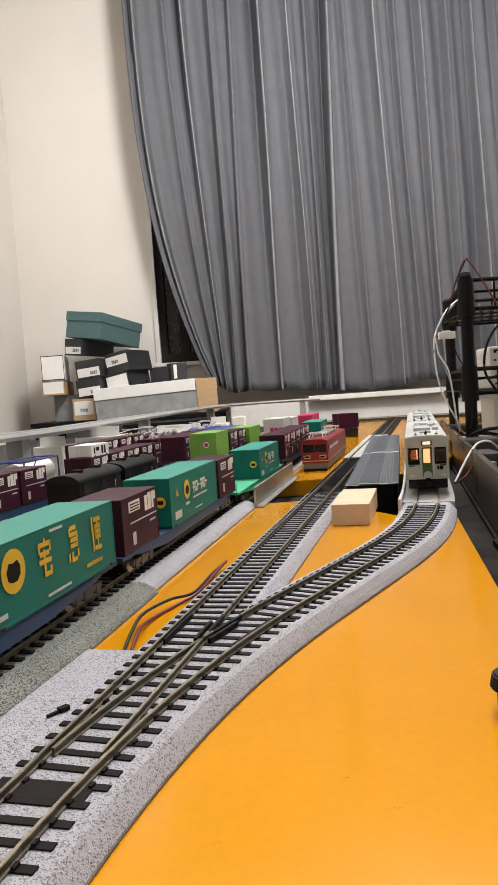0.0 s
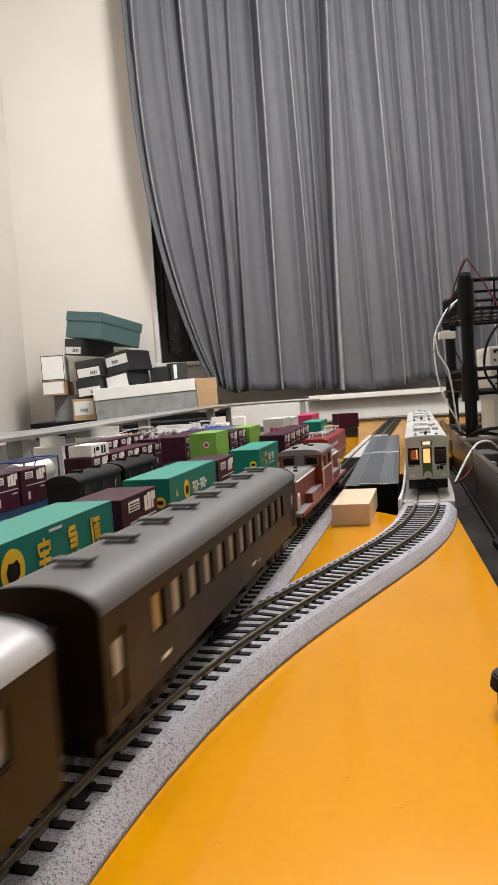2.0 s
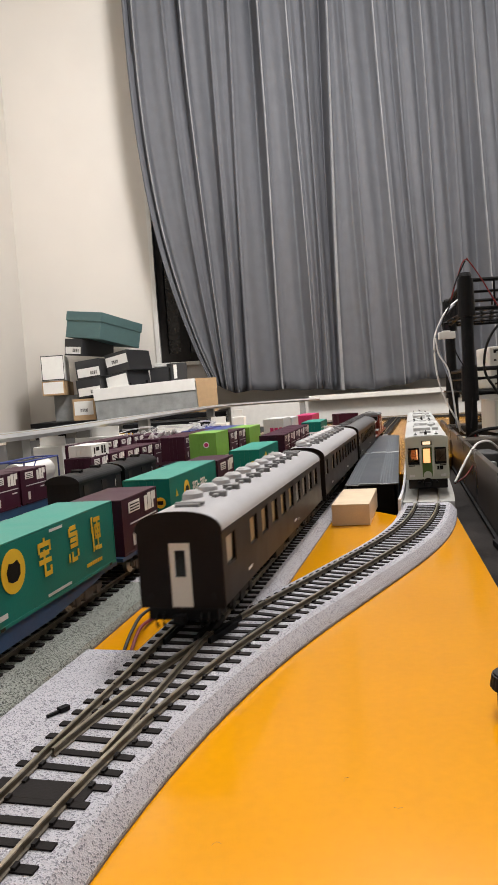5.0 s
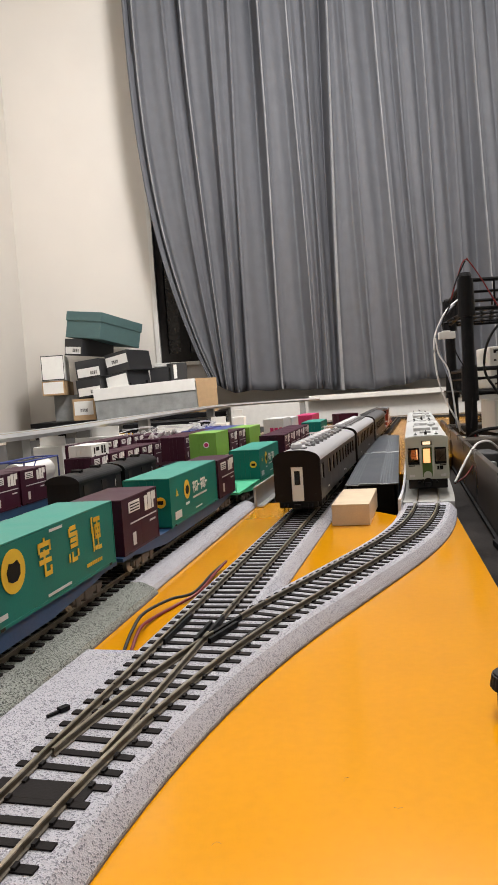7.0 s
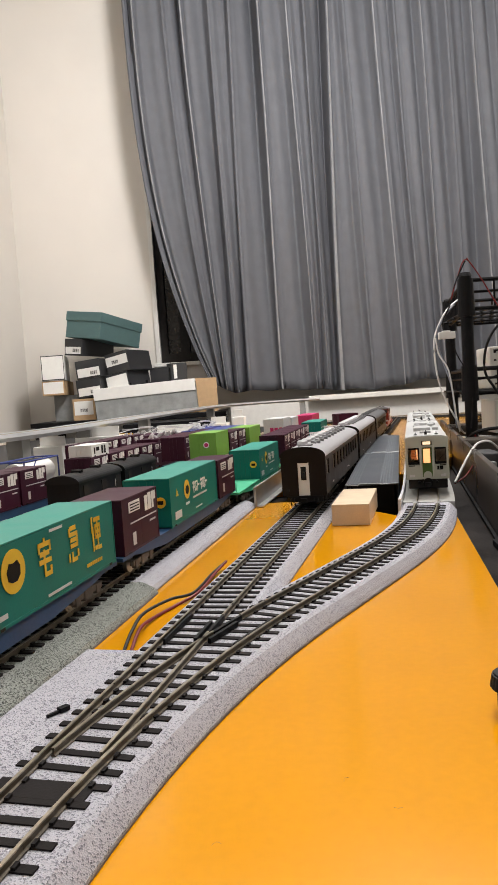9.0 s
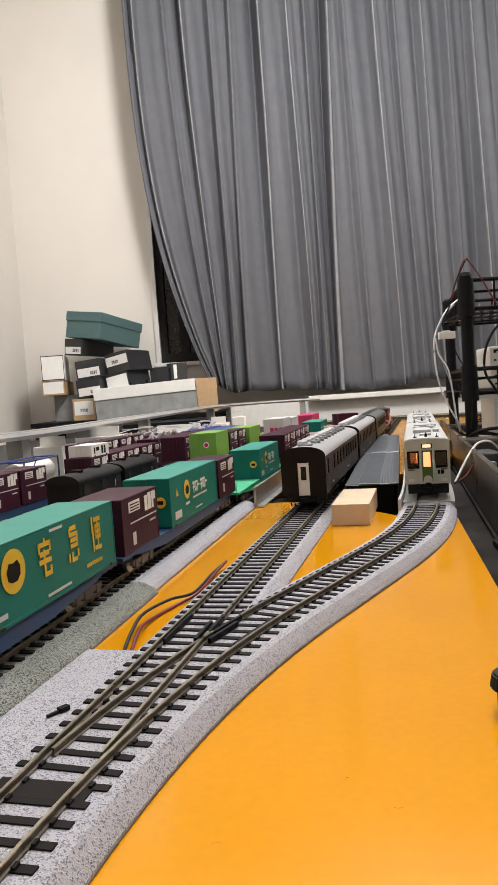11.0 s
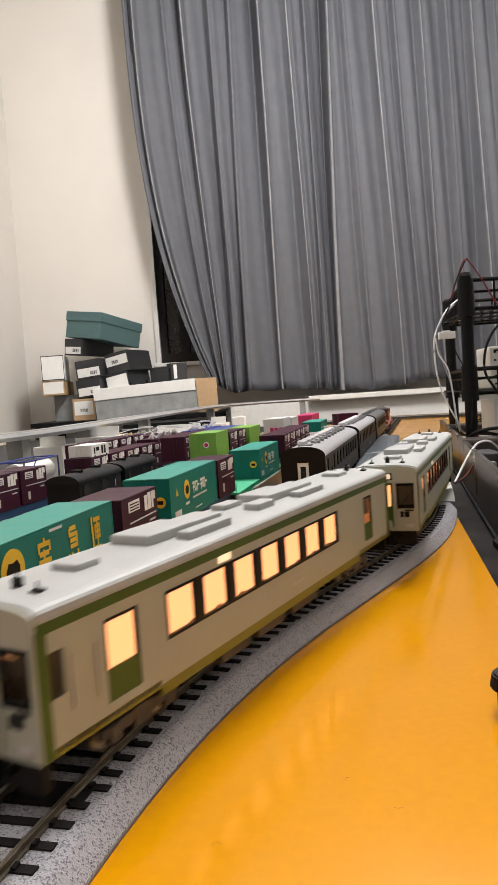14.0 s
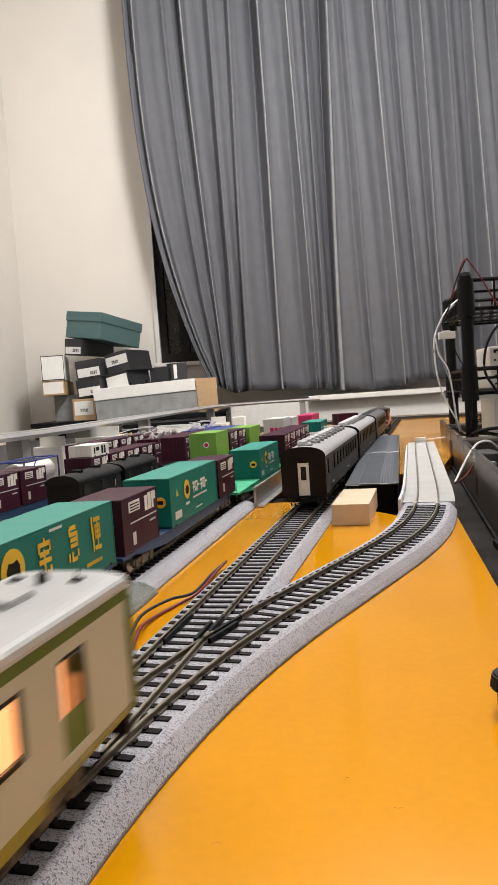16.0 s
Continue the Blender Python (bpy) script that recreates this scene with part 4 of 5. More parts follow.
    for s in (-1, 1):
        for a in (-15, 6):
            bm = bmesh.new()
            for r in ((a - .5, a + .4, 32, 41), (a + 10.6, a + 11.5, 32, 41), (a, a + 11, 32, 32.8), (a, a + 11, 40.2, 41)):
                box(bm, min(s * 17.35, s * 16.6), max(s * 17.35, s * 16.6), *r)
            part("side_window", bm, BOGIE, cab)
        bm = bmesh.new()
        box(bm, min(s * 17.2, s * 17.5), max(s * 17.2, s * 17.5), -20.5, 22.5, 30.6, 31.8)
        part("white_band", bm, WHITE, cab)
        for y in (-19, 20):
            bm = bmesh.new()
            tube(bm, [(s * 17.9, y, 16), (s * 17.9, y, 38)], .4, 6, 2)
            part("grab_rail", bm, WHITE, cab)
        for x in (-9.2, 9.2):
            yy = -20.5 if s < 0 else 22.5
            bm = bmesh.new()
            for r in ((x - 5.4, x - 4.6, 34.8, 41.6), (x + 4.6, x + 5.4, 34.8, 41.6), (x - 5, x + 5, 34.8, 35.5), (x - 5, x + 5, 40.9, 41.6)):
                box(bm, r[0], r[1], min(yy, yy + s * .3), max(yy, yy + s * .3), r[2], r[3])
            part("end_window", bm, LOCO_GREY, cab)
    for y in (-21.8, 22.6):
        pbox("exhaust_stack", (-3.6, 3.6, y - .8, y + .8, 33.5, 46), LOCO_GREY, cab, .3)
    for x, y in ((-6, -10), (4, 4), (-3, 16)):
        bm = bmesh.new()
        cyl(bm, (x, y, 46.6), (x, y, 48.4), 2.4, 12)
        part("exhaust", bm, DARK, cab)
    pbox("tank", (-12, 12, -34, 36, 3.6, 12.2), DARK, lo, 0.8)
    # true length: a longer cab between stretched hoods; round and jointed parts only move
    far = lambda y: math.copysign(min(abs(y), .022) * 1.38 + max(0, abs(y) - .022) * 1.06, y)
    for ob in lo.children_recursive:
        vs = ob.data.vertices
        if ob.name.split(".")[0] in ("bogie", "wheelset", "coupler", "radiator_fan", "hatch", "headlight", "handrail", "ladder", "exhaust_stack"):
            mid = sum(v.co.y for v in vs) / len(vs)
            if ob.name.startswith("wheelset"):
                mid = math.copysign(.070, mid)
            for v in vs:
                v.co.y += far(mid) - mid
        else:
            for v in vs:
                v.co.y = far(v.co.y)
    grow(lo, 1.05)
    return lo


def electric_loco():
    hw, hl = 17.4, 118.0
    lo = thing("electric_locomotive", "red electric locomotive with folded pantographs on the board", "locomotive", m=at(85, 935, -6.5, 13.5))
    pbox("skirt", (-16.4, 16.4, 1, 2 * hl - 1, 8.5, 17.0), LOCO_GREY, lo, 0.8, "grey lower apron")
    RED = mat("electric_red", (0.20, 0.012, 0.018), 0.4, vary=0.12)
    bm = bmesh.new()
    wall_with_holes(bm, -hw, -hw + 1, 2, 2 * hl - 2, 17, 44, [(7, 14, 31, 40)])
    wall_with_holes(bm, hw - 1, hw, 2, 2 * hl - 2, 17, 44, [(7, 14, 31, 40)])
    end_wall_with_holes(bm, 0.5, 2, -hw, hw, 17, 44, [(-15.2, -.4, 31.0, 41.2), (.4, 15.2, 31.0, 41.2)])
    box(bm, -hw, hw, 2 * hl - 2, 2 * hl, 17, 44)
    body = part("body", bm, RED, lo)
    bm = bmesh.new()
    prism(bm, [(hw, 43.6), *arch(hw, 44, 48, 12, 3), (-hw, 43.6)], 1, 2 * hl - 1)
    part("roof", bm, RED, lo)
    pbox("dark_cab", (-15.5, 15.5, 4, 2 * hl - 4, 17.2, 43.8), DARK, body)
    for x0, x1 in ((-15.2, -.4), (.4, 15.2)):
        pbox("windscreen", (x0, x1, .9, 1.3, 31.0, 41.2), DGLASS, body)
    for x in (-10.5, 10.5):
        lt = pbox("lamp_cluster", (x - 4.2, x + 4.2, 0, .5, 23.0, 27.2), WHITE, body, 0.3)
        pbox("lens", (x - 3.4, x + 3.4, -.3, 0, 23.7, 26.5), DARK, lt)
    pbox("stripe", (-hw - .1, hw + .1, .3, 2 * hl, 19.4, 20.2), PALEGREY, body)
    bm = bmesh.new()
    for i in range(9):
        box(bm, hw, hw + .15, 24 + i * 11, 31 + i * 11, 33, 37)
    part("lettering", bm, WHITE, body, "white lettering bars")
    pbox("snow_plough", (-15, 15, -1.5, 2, 4.5, 9.5), BLACK, lo, 0.5)
    for y in (36, 118, 200):
        bogie(lo, y, 26, DARK, 5.6)
    for y in (36, 190):
        bm = bmesh.new()
        for s in (-1, 1):
            tube(bm, [(s * 9, y - 18, 50), (s * 8, y, 54), (s * 9, y + 18, 51)], .5, 5, 3)
            tube(bm, [(s * 12, y - 10, 54.5), (s * 13.5, y - 10, 53.5)], .5, 5, 2)
        for yy in (-11, -9, 9, 11):
            tube(bm, [(-12, y + yy, 54.5), (0, y + yy, 54.8), (12, y + yy, 54.5)], .5, 5, 2)
        for s in (-1, 1):
            for yy in (-16, 16):
                cyl(bm, (s * 9, y + yy, 47), (s * 9, y + yy, 50.5), 1.1, 8)
        part("pantograph", bm, PALEGREY, lo)
    for y in range(60, 180, 20):
        pbox("roof_unit", (-9, 9, y, y + 14, 47.6, 51), LOCO_GREY, lo, 0.5)
    return lo


# ---- wagons and containers; every container's space has its base at z = 0 ----
def marks(parent, rects, material, x, name="marking"):
    """Flat bars (y0, y1, z0, z1) on the side at x; the strokes of one character hang together."""
    joined, first = name in ("character", "characters"), None
    for a, b, c, d in rects:
        bm = bmesh.new()
        box(bm, x, x + 0.18, a, b, c, d)
        if joined and first is not None:
            part("stroke", bm, material, first)
        else:
            first = part(name, bm, material, parent)
    return first


def container(body, roof, length, height, label, m, width=30.6, ribs=7, kind="long"):
    c = thing("freight_container", label, "container", "freight containers", m=m)
    w = width / 2
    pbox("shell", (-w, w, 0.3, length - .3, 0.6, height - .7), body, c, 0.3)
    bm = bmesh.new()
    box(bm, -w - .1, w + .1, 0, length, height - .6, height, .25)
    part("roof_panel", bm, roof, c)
    bm = bmesh.new()
    for s in (-1, 1):
        for i in range(ribs + 1):
            y = length * i / ribs
            box(bm, s * w - .18, s * w + .05, max(0, y - .2), min(length, y + .2), .8, height - .6)
        box(bm, s * w - .3, s * w + .3, 0, length, .2, 1.5)
        for y in (0.1, length - .9):
            box(bm, s * w - .7, s * w + .25, y, y + .8, 0, height - .3)
    for y in (0, length):
        for x in (-5, 0, 5):
            box(bm, x - .25, x + .25, y - .25, y + .25, 1.5, height - 1.5)
    part("rib_frame", bm, body, c)
    bm = bmesh.new()
    for s in (-1, 1):
        for y in (6, length - 9):
            box(bm, s * w - .3, s * w + .35, y, y + 3.5, .1, 1.3)
    part("fork_pocket", bm, DARK, c)
    return c


def disc(parent, x, y, z, r, ring, inner):
    bm = bmesh.new()
    cyl(bm, (x, y, z), (x + .2, y, z), r, 28)
    d = part("round_emblem", bm, ring, parent, "round yellow emblem")
    bm = bmesh.new()
    pts = [(-.72, .05), (-.6, -.45), (-.2, -.62), (.3, -.6), (.66, -.3), (.7, .2), (.42, .56), (0, .45), (-.45, .5)]
    a = [bm.verts.new(V(x + .2, y + p * r * .8, z + q * r * .8)) for p, q in pts]
    b = [bm.verts.new(V(x + .36, y + p * r * .8, z + q * r * .8)) for p, q in pts]
    bm.faces.new(a); bm.faces.new(b[::-1])
    for i in range(len(pts)):
        j = (i + 1) % len(pts)
        bm.faces.new((a[i], a[j], b[j], b[i]))
    part("emblem_shape", bm, inner, d)


def glyph(y, z, h, strokes):
    """Plain strokes in a square of height h: (y0, y1, z0, z1) in tenths."""
    e = 0.14
    return [(y + (a - e) * h / 10, y + (b + e) * h / 10, z + (c - e) * h / 10, z + (d + e) * h / 10) for a, b, c, d in strokes]


G1 = [(0, 9, 8, 9), (0, 1, 6.5, 9), (8, 9, 6.5, 9), (4, 5, 9, 10), (1, 7.5, 5.6, 6.6), (0.3, 9, 3.6, 4.6), (3.6, 4.6, 0.6, 7), (3.6, 9, 0.2, 1.1), (8, 9, .6, 2.4)]
G2 = [(2, 7, 9, 10), (1, 2, 7.4, 9.4), (2, 8, 7.3, 8.2), (2, 8, 5.7, 6.6), (2, 8, 4.1, 5), (7.2, 8.2, 4.1, 8), (0, 1, .5, 2.6), (2.6, 3.6, .2, 2.8), (3.6, 7, .2, 1.1), (7.5, 8.6, 1.2, 3)]
G3 = [(0.6, 1.6, 5.6, 10), (1.2, 2.2, 0, 7), (3, 9, 8.6, 9.6), (3.6, 8.8, 6.8, 7.6), (3.6, 8.8, 5, 5.8), (3.6, 4.5, 3.6, 7.6), (7.9, 8.8, 3.6, 7.6), (3.6, 8.8, 3.4, 4.2), (5.8, 6.7, 1.4, 9.6), (3, 5.6, .2, 1.2), (6, 9.4, 0, .9)]
GJ = [(0, 2.6, 0, 9), (3.4, 6.4, 0, 10), (7.2, 8.8, 0, 10), (8.6, 11, 5, 10)]
CJ = [(0, 5, 4, 5.5), (2, 3.2, 0, 10), (0, 5, 7.5, 9), (6, 10, 1, 2.2), (6, 10, 8, 9.2), (9, 10.2, 1, 9.2), (6, 7.2, 1, 9.2), (11, 15, 8, 9.2), (11.5, 12.6, 0, 4), (14, 15, 1, 9), (16, 20, 4.6, 6)]


def teal_long(m, style, label):
    c = container(TEAL, TEAL_LIT, 117.6, 32.6, label, m, 31.0, 1)
    x = 15.7
    if style == 0:
        for y, g in ((38.5, G1), (65.5, G2), (90, G3)):
            marks(c, [(y + (p - y) * .72, y + (q - y) * .72, r, s) for p, q, r, s in glyph(y, 11.6, 16.5, g)], YELLOW, x, "character")
        marks(c, [(83 + i * 2, 84.4 + i * 2, 5.4, 7.2) for i in range(9)], YELLOW, x)
        disc(c, x, 18.5, 20.5, 8.8, YELLOW, BLACK)
        marks(c, [(49, 61, 29.6, 30.8), (44, 66, 2.6, 3.8), (4, 12, 4, 6)], PALEGREY, x)
    else:
        disc(c, x, 37, 20.4, 6.6, YELLOW, BLACK)
        marks(c, glyph(51, 15.6, 8.4, CJ) + glyph(71, 15.6, 8.4, CJ), WHITE, x, "characters")
        marks(c, [(51 + i * 3, 53.4 + i * 3, 12.0, 13.4) for i in range(12)] + [(33, 41, 10, 11.6), (8, 22, 4, 9), (56, 72, 4, 5)], PALEGREY, x)
        marks(c, [(12, 17, 19, 20), (13, 16, 20, 22), (14, 15, 22, 23.5)], YELLOW, x)
        # end emblem
        bm = bmesh.new()
        cyl(bm, (9, -.1, 17), (9, -.35, 17), 3.6, 20)
        part("end_emblem", bm, YELLOW, c)
        bm = bmesh.new()
        box(bm, 7, 11, -.5, -.35, 15.8, 18.2)
        part("end_emblem_shape", bm, BLACK, c)
    return c


def maroon_box(m, label, top=31.0, long=46.4):
    c = container(MAROON, MAROON, long, top, label, m, 30.6, 2)
    k = long / 46.4
    x = 15.5
    wide = lambda rs: [(a * k, b * k, p, q) for a, b, p, q in rs]
    marks(c, wide(glyph(28.5, 20, 9.5, [(a * 1.45, b * 1.45, p, q) for a, b, p, q in GJ])), WHITE, x, "logo_mark")
    marks(c, wide([(8, 22, 22.5, 28.6)]), WHITE, x, "white_panel")
    marks(c, wide([(9.5, 20.5, 23.4 + i * 1.6, 24 + i * 1.6) for i in range(3)]), DARK, x + .19)
    marks(c, wide([(9, 44, 16.2, 17.0), (11, 15, 4, 11), (34, 42, 12.5, 13.6)]), PALEGREY, x)
    return c


def flat_wagon(m, length, frame_mat, label, low=False):
    w = thing("container_wagon", label, "freight wagon", "container wagons", m=m)
    zt = 13.0
    bm = bmesh.new()
    box(bm, -15.2, 15.2, 0, length, zt - 2.2, zt - .1, .2)
    for s in (-1, 1):
        # fish-bellied side sill
        a = [(8, zt - .2), (length - 8, zt - .2), (length - 26, zt - 3.6), (length - 72, zt - 7.6), (72, zt - 7.6), (26, zt - 3.6)]
        lo = [bm.verts.new(V(s * 14.4 - .8, y, z)) for y, z in a]
        hi = [bm.verts.new(V(s * 14.4 + .8, y, z)) for y, z in a]
        bm.faces.new(lo); bm.faces.new(hi[::-1])
        for i in range(6):
            j = (i + 1) % 6
            bm.faces.new((lo[i], lo[j], hi[j], hi[i]))
    part("frame", bm, frame_mat, w)
    for s, y in ((-1, 3), (1, length - 3)):
        bm = bmesh.new()
        for x in (-12, -5, 5, 12):
            tube(bm, [(x, y, zt), (x, y, zt + 8)], .4, 6, 2)
        tube(bm, [(-12, y, zt + 8), (-5, y, zt + 8)], .4, 6, 2)
        tube(bm, [(5, y, zt + 8), (12, y, zt + 8)], .4, 6, 2)
        if low:
            part("end_railing", bm, frame_mat, w)
        else:
            bm.free()
        coupler(w, 0 if s < 0 else length, s)
    for y in (34, length - 34):
        bogie(w, y, 23)
    for s in (-1, 1):
        pbox("brake_box", (min(s * 6, s * 12), max(s * 6, s * 12), length / 2 - 12, length / 2 + 12, 4, 8), DARK, w, .4)
    return w


def box_van(m, label, length=92):
    v = thing("box_van", label, "freight wagon", "black vans", m=m)
    pbox("body", (-15, 15, 0, length, 8, 33), BLACK, v, .4)
    bm = bmesh.new()
    prism(bm, [(16, 32.6), *arch(16, 33, 40, 14, 2.0), (-16, 32.6)], -1.5, length + 1.5)
    part("roof", bm, VANROOF, v)
    for y in (length * .3, length * .72):
        bm = bmesh.new()
        box(bm, -3.5, 5.5, y - 3, y + 3, 39.4, 41.6, .5)
        box(bm, -4.5, 6.5, y - 1.2, y + 1.2, 41.2, 42.2, .3)
        part("ventilator", bm, DARK, v)
    for s in (-1, 1):
        for y in (8, length / 2, length - 14):
            pbox("door_panel", (min(s * 15, s * 15.5), max(s * 15, s * 15.5), y, y + 10, 11, 30), DARK, v, .2)
        for y in (12, length - 12):
            pbox("window", (min(s * 15, s * 15.3), max(s * 15, s * 15.3), y - 3, y + 3, 20, 27), PALEGREY, v)
    for y in (20, length - 20):
        bogie(v, y, 18, DARK)
    return v


def tank_container(m):
    t = thing("tank_container", "white tank in a blue frame on a wagon", "container", m=m)
    bm = bmesh.new()
    cyl(bm, (0, 3, 17), (0, 72, 17), 12.5, 26)
    part("tank", bm, WHITE, t, smooth=False)
    bm = bmesh.new()
    for y in (0, 75):
        for x in (-15, 15):
            tube(bm, [(x, y, 0), (x, y, 32)], 1.0, 6, 2)
        for z in (0.5, 31.5):
            tube(bm, [(-15, y, z), (15, y, z)], 1.0, 6, 2)
    for x in (-15, 15):
        for z in (.5, 31.5):
            tube(bm, [(x, 0, z), (x, 75, z)], 1.0, 6, 2)
        tube(bm, [(x, 0, 0), (x, 25, 31)], .7, 6, 2)
    part("frame", bm, BLUE, t)
    bm = bmesh.new()
    box(bm, -5, 5, 10, 65, 30, 31, .2)
    part("walkway", bm, DARK, t)
    return t


def yard_pose(s, off, z, extra=0.0):
    x, y, t = yard_line(s, off)
    return at(x, y, z, TY + extra)


def yard_stock():
    zw = RAIL
    zc = RAIL + 13.0
    # nearest yard track: wagons with their loads
    flat_wagon(yard_pose(133, 0, zw), 253, NAVY, "navy blue container wagon with a teal load")
    teal_long(yard_pose(266.5, 0, zc), 0, "teal long container with yellow characters and round emblem")
    flat_wagon(yard_pose(391, 1.5, zw), 266, NAVY, "navy blue container wagon with teal and maroon loads")
    maroon_box(yard_pose(394.5, 1, zc - .6), "maroon container with white marks beside a teal one", 31.5, 56.5)
    teal_long(yard_pose(472.5, 2, zc), 1, "teal long container with white characters and round emblem")
    maroon_box(yard_pose(597, 2, zc - .6), "maroon container with white marks on a wagon", 31.5, 56.5)
    flat_wagon(yard_pose(664, 3, zw - 5), 240, GREENF, "bright green low container wagon with end railings", True)
    c = teal_long(yard_pose(762, 3, zw + 6), 1, "teal long container on a green low wagon")
    # maroon rake beyond it
    flat_wagon(yard_pose(905, 6, zw), 255, NAVY, "navy container wagon under a row of maroon containers")
    for i in range(5):
        maroon_box(yard_pose(910 + i * 48.5, 6, zc - .4), "maroon small container in a row on a wagon")
    # second track: lime container in the middle
    flat_wagon(yard_pose(700, -66, zw), 130, NAVY, "navy container wagon with pale loads")
    flat_wagon(yard_pose(848, -66, zw), 255, NAVY, "navy container wagon with lime and maroon loads")
    g = container(LIME, LIME, 62, 30, "lime green container with a small round emblem", yard_pose(850, -66, zc + 11), 32, 4)
    b = container(WHITE, WHITE, 60, 10.5, "white and red lettered low container under a lime one", yard_pose(851, -66, zc), 31, 4)
    marks(b, [(3 + i * 7, 8 + i * 7, 2, 8) for i in range(7)], MAGENTA, 15.7)
    bm = bmesh.new()
    for i in range(4):
        box(bm, -13 + i * 7, -9 + i * 7, -.4, -.2, 2, 8)
    part("end_marking", bm, MAGENTA, b)
    bm = bmesh.new()
    cyl(bm, (4, -.2, 16), (4, -.45, 16), 3.6, 18)
    part("round_emblem", bm, WHITE, g)
    bm = bmesh.new()
    cyl(bm, (4, -.45, 16), (4, -.6, 16), 2.4, 16)
    part("emblem_ring", bm, MAGENTA, g)
    for i in range(2):
        maroon_box(yard_pose(920 + i * 50, -66, zc + 6), "maroon small container behind a lime one")
    container(LIME, LIME, 80, 33, "green container farther along the yard", yard_pose(1022, -62, zc + 4), 31, 4)
    # ribbed pale and magenta containers far along
    o = container(PALEGREY, PALEGREY, 76, 34, "pale grey container with magenta lettering shapes", yard_pose(1150, -34, zc + 8), 31, 12)
    bm = bmesh.new()
    for a, b_ in ((-6, -.4), (1, 6.4), (8, 13)):
        box(bm, a, b_, -.5, -.3, 8, 20)
    part("magenta_shapes", bm, MAGENTA, o)
    container(PALEGREY, PALEGREY, 76, 32, "pale grey container in the far yard", yard_pose(1240, -34, zc + 7), 31, 12)
    container(MAGENTA, MAGENTA, 110, 34, "magenta container in the far yard", yard_pose(1345, -12, zc + 4), 31, 8)
    container(TEAL, TEAL_LIT, 100, 30, "teal container in the far yard", yard_pose(1210, 18, zc + 1), 31, 8)
    container(MAROON, MAROON, 46, 31, "maroon container standing alone beside the far track", at(192, 1560, 20, 74), 36, 2)
    pbox_stand = tagged(pbox("container_stand", (186, 236, 1535, 1568, 0.2, 19.5), DARK), "dark block under the lone maroon container", "stand")
    # third track: two black vans
    box_van(yard_pose(592, -118, zw - 2), "black van with a dark grey arched roof")
    box_van(yard_pose(694, -118, zw - 2), "black van with a dark grey arched roof and vents")
    # fourth track: maroon wagons, tank
    flat_wagon(yard_pose(470, -178, zw), 250, NAVY, "navy container wagon behind the black vans")
    maroon_box(yard_pose(602, -178, zc - 1), "maroon small container on the wagon behind the vans")
    maroon_box(yard_pose(553, -178, zc - 1), "maroon small container on the wagon behind the vans")
    lb = container(DARK, DARK, 60, 15, "dark low wagon box with pale blue band", yard_pose(662, -184, zc - 8), 28, 4)
    marks(lb, [(4 + i * 9, 11 + i * 9, 8, 13) for i in range(5)], WHITE, 14.3)
    marks(lb, [(0, 56, 2, 6)], mat("pale_blue", (0.25, 0.5, 0.75), 0.5), 14.3)
    flat_wagon(yard_pose(740, -176, zw), 255, NAVY, "navy container wagon with maroon containers")
    for i in range(5):
        maroon_box(yard_pose(744 + i * 49, -176, zc - 4), "maroon small container in a row behind the vans")
    wb = container(WHITE, WHITE, 46, 13, "white container on top of a maroon one", yard_pose(752, -176, zc + 27), 26, 4)
    marks(wb, [(6, 9, 3, 10), (12, 20, 6, 10), (26, 30, 2, 11), (33, 37, 2, 11)], DARK, 13.2)
    tank_container(yard_pose(712, -236, zw + 10))
    # fifth and sixth tracks: maroon, blue and open wagons with gear on the roofs
    flat_wagon(yard_pose(900, -122, zw), 255, NAVY, "navy container wagon with maroon containers")
    for i in range(4):
        maroon_box(yard_pose(906 + i * 50, -122, zc + 4), "maroon small container in a far row")
    bl = container(BLUE, BLUE, 150, 30, "long dark blue locomotive body with a yellow band", yard_pose(1000, -98, zc + 6), 31, 4)
    marks(bl, [(0, 150, 10, 14)], YELLOW, 15.7)
    for i in range(4):
        maroon_box(yard_pose(860 + i * 50, -232, zc + 4), "maroon small container in a far row")
    for i, (s, off) in enumerate(((960, -176), (1140, -170), (1000, -232))):
        e = thing("roof_gear", "grey insulators and pantograph gear on a far locomotive roof", "locomotive", m=yard_pose(s, off, zw))
        pbox("body", (-15, 15, 0, 150, 6, 44), MAROON if i != 1 else BLUE, e, .6)
        bm = bmesh.new()
        rng = random.Random(i)
        for k in range(14):
            y = 8 + k * 10
            cyl(bm, (rng.uniform(-8, 8), y, 44), (rng.uniform(-8, 8), y, 49 + rng.random() * 3), 1.6, 8)
        tube(bm, [(-8, 10, 52), (0, 70, 56), (8, 140, 52)], .7, 5, 6)
        tube(bm, [(-12, 40, 56), (12, 40, 56)], .7, 5, 2)
        tube(bm, [(-12, 110, 56), (12, 110, 56)], .7, 5, 2)
        part("gear", bm, PALEGREY, e)
    # pale scraps at the end of the yard
    for x, y, sx, sy, z1, m_, lab in ((-278, 985, 44, 50, 66, CARD_WHITE, "white plastic part on the yard"), (-230, 1080, 70, 40, 72, CARD_WHITE, "white open packing tray"),
                                      (-205, 1120, 50, 30, 58, YELLOW, "yellow packing strip among the wagons"), (-60, 1420, 36, 30, 66, CARD_WHITE, "white carton in the far yard"),
                                      (-20, 1500, 26, 22, 76, CARD_WHITE, "white and black small carton"), (-130, 1300, 90, 40, 60, CARD_WHITE, "white flat packing sheet")):
        c = thing("packing_scrap", lab, "packaging", m=at(x, y, 0.2, TY))
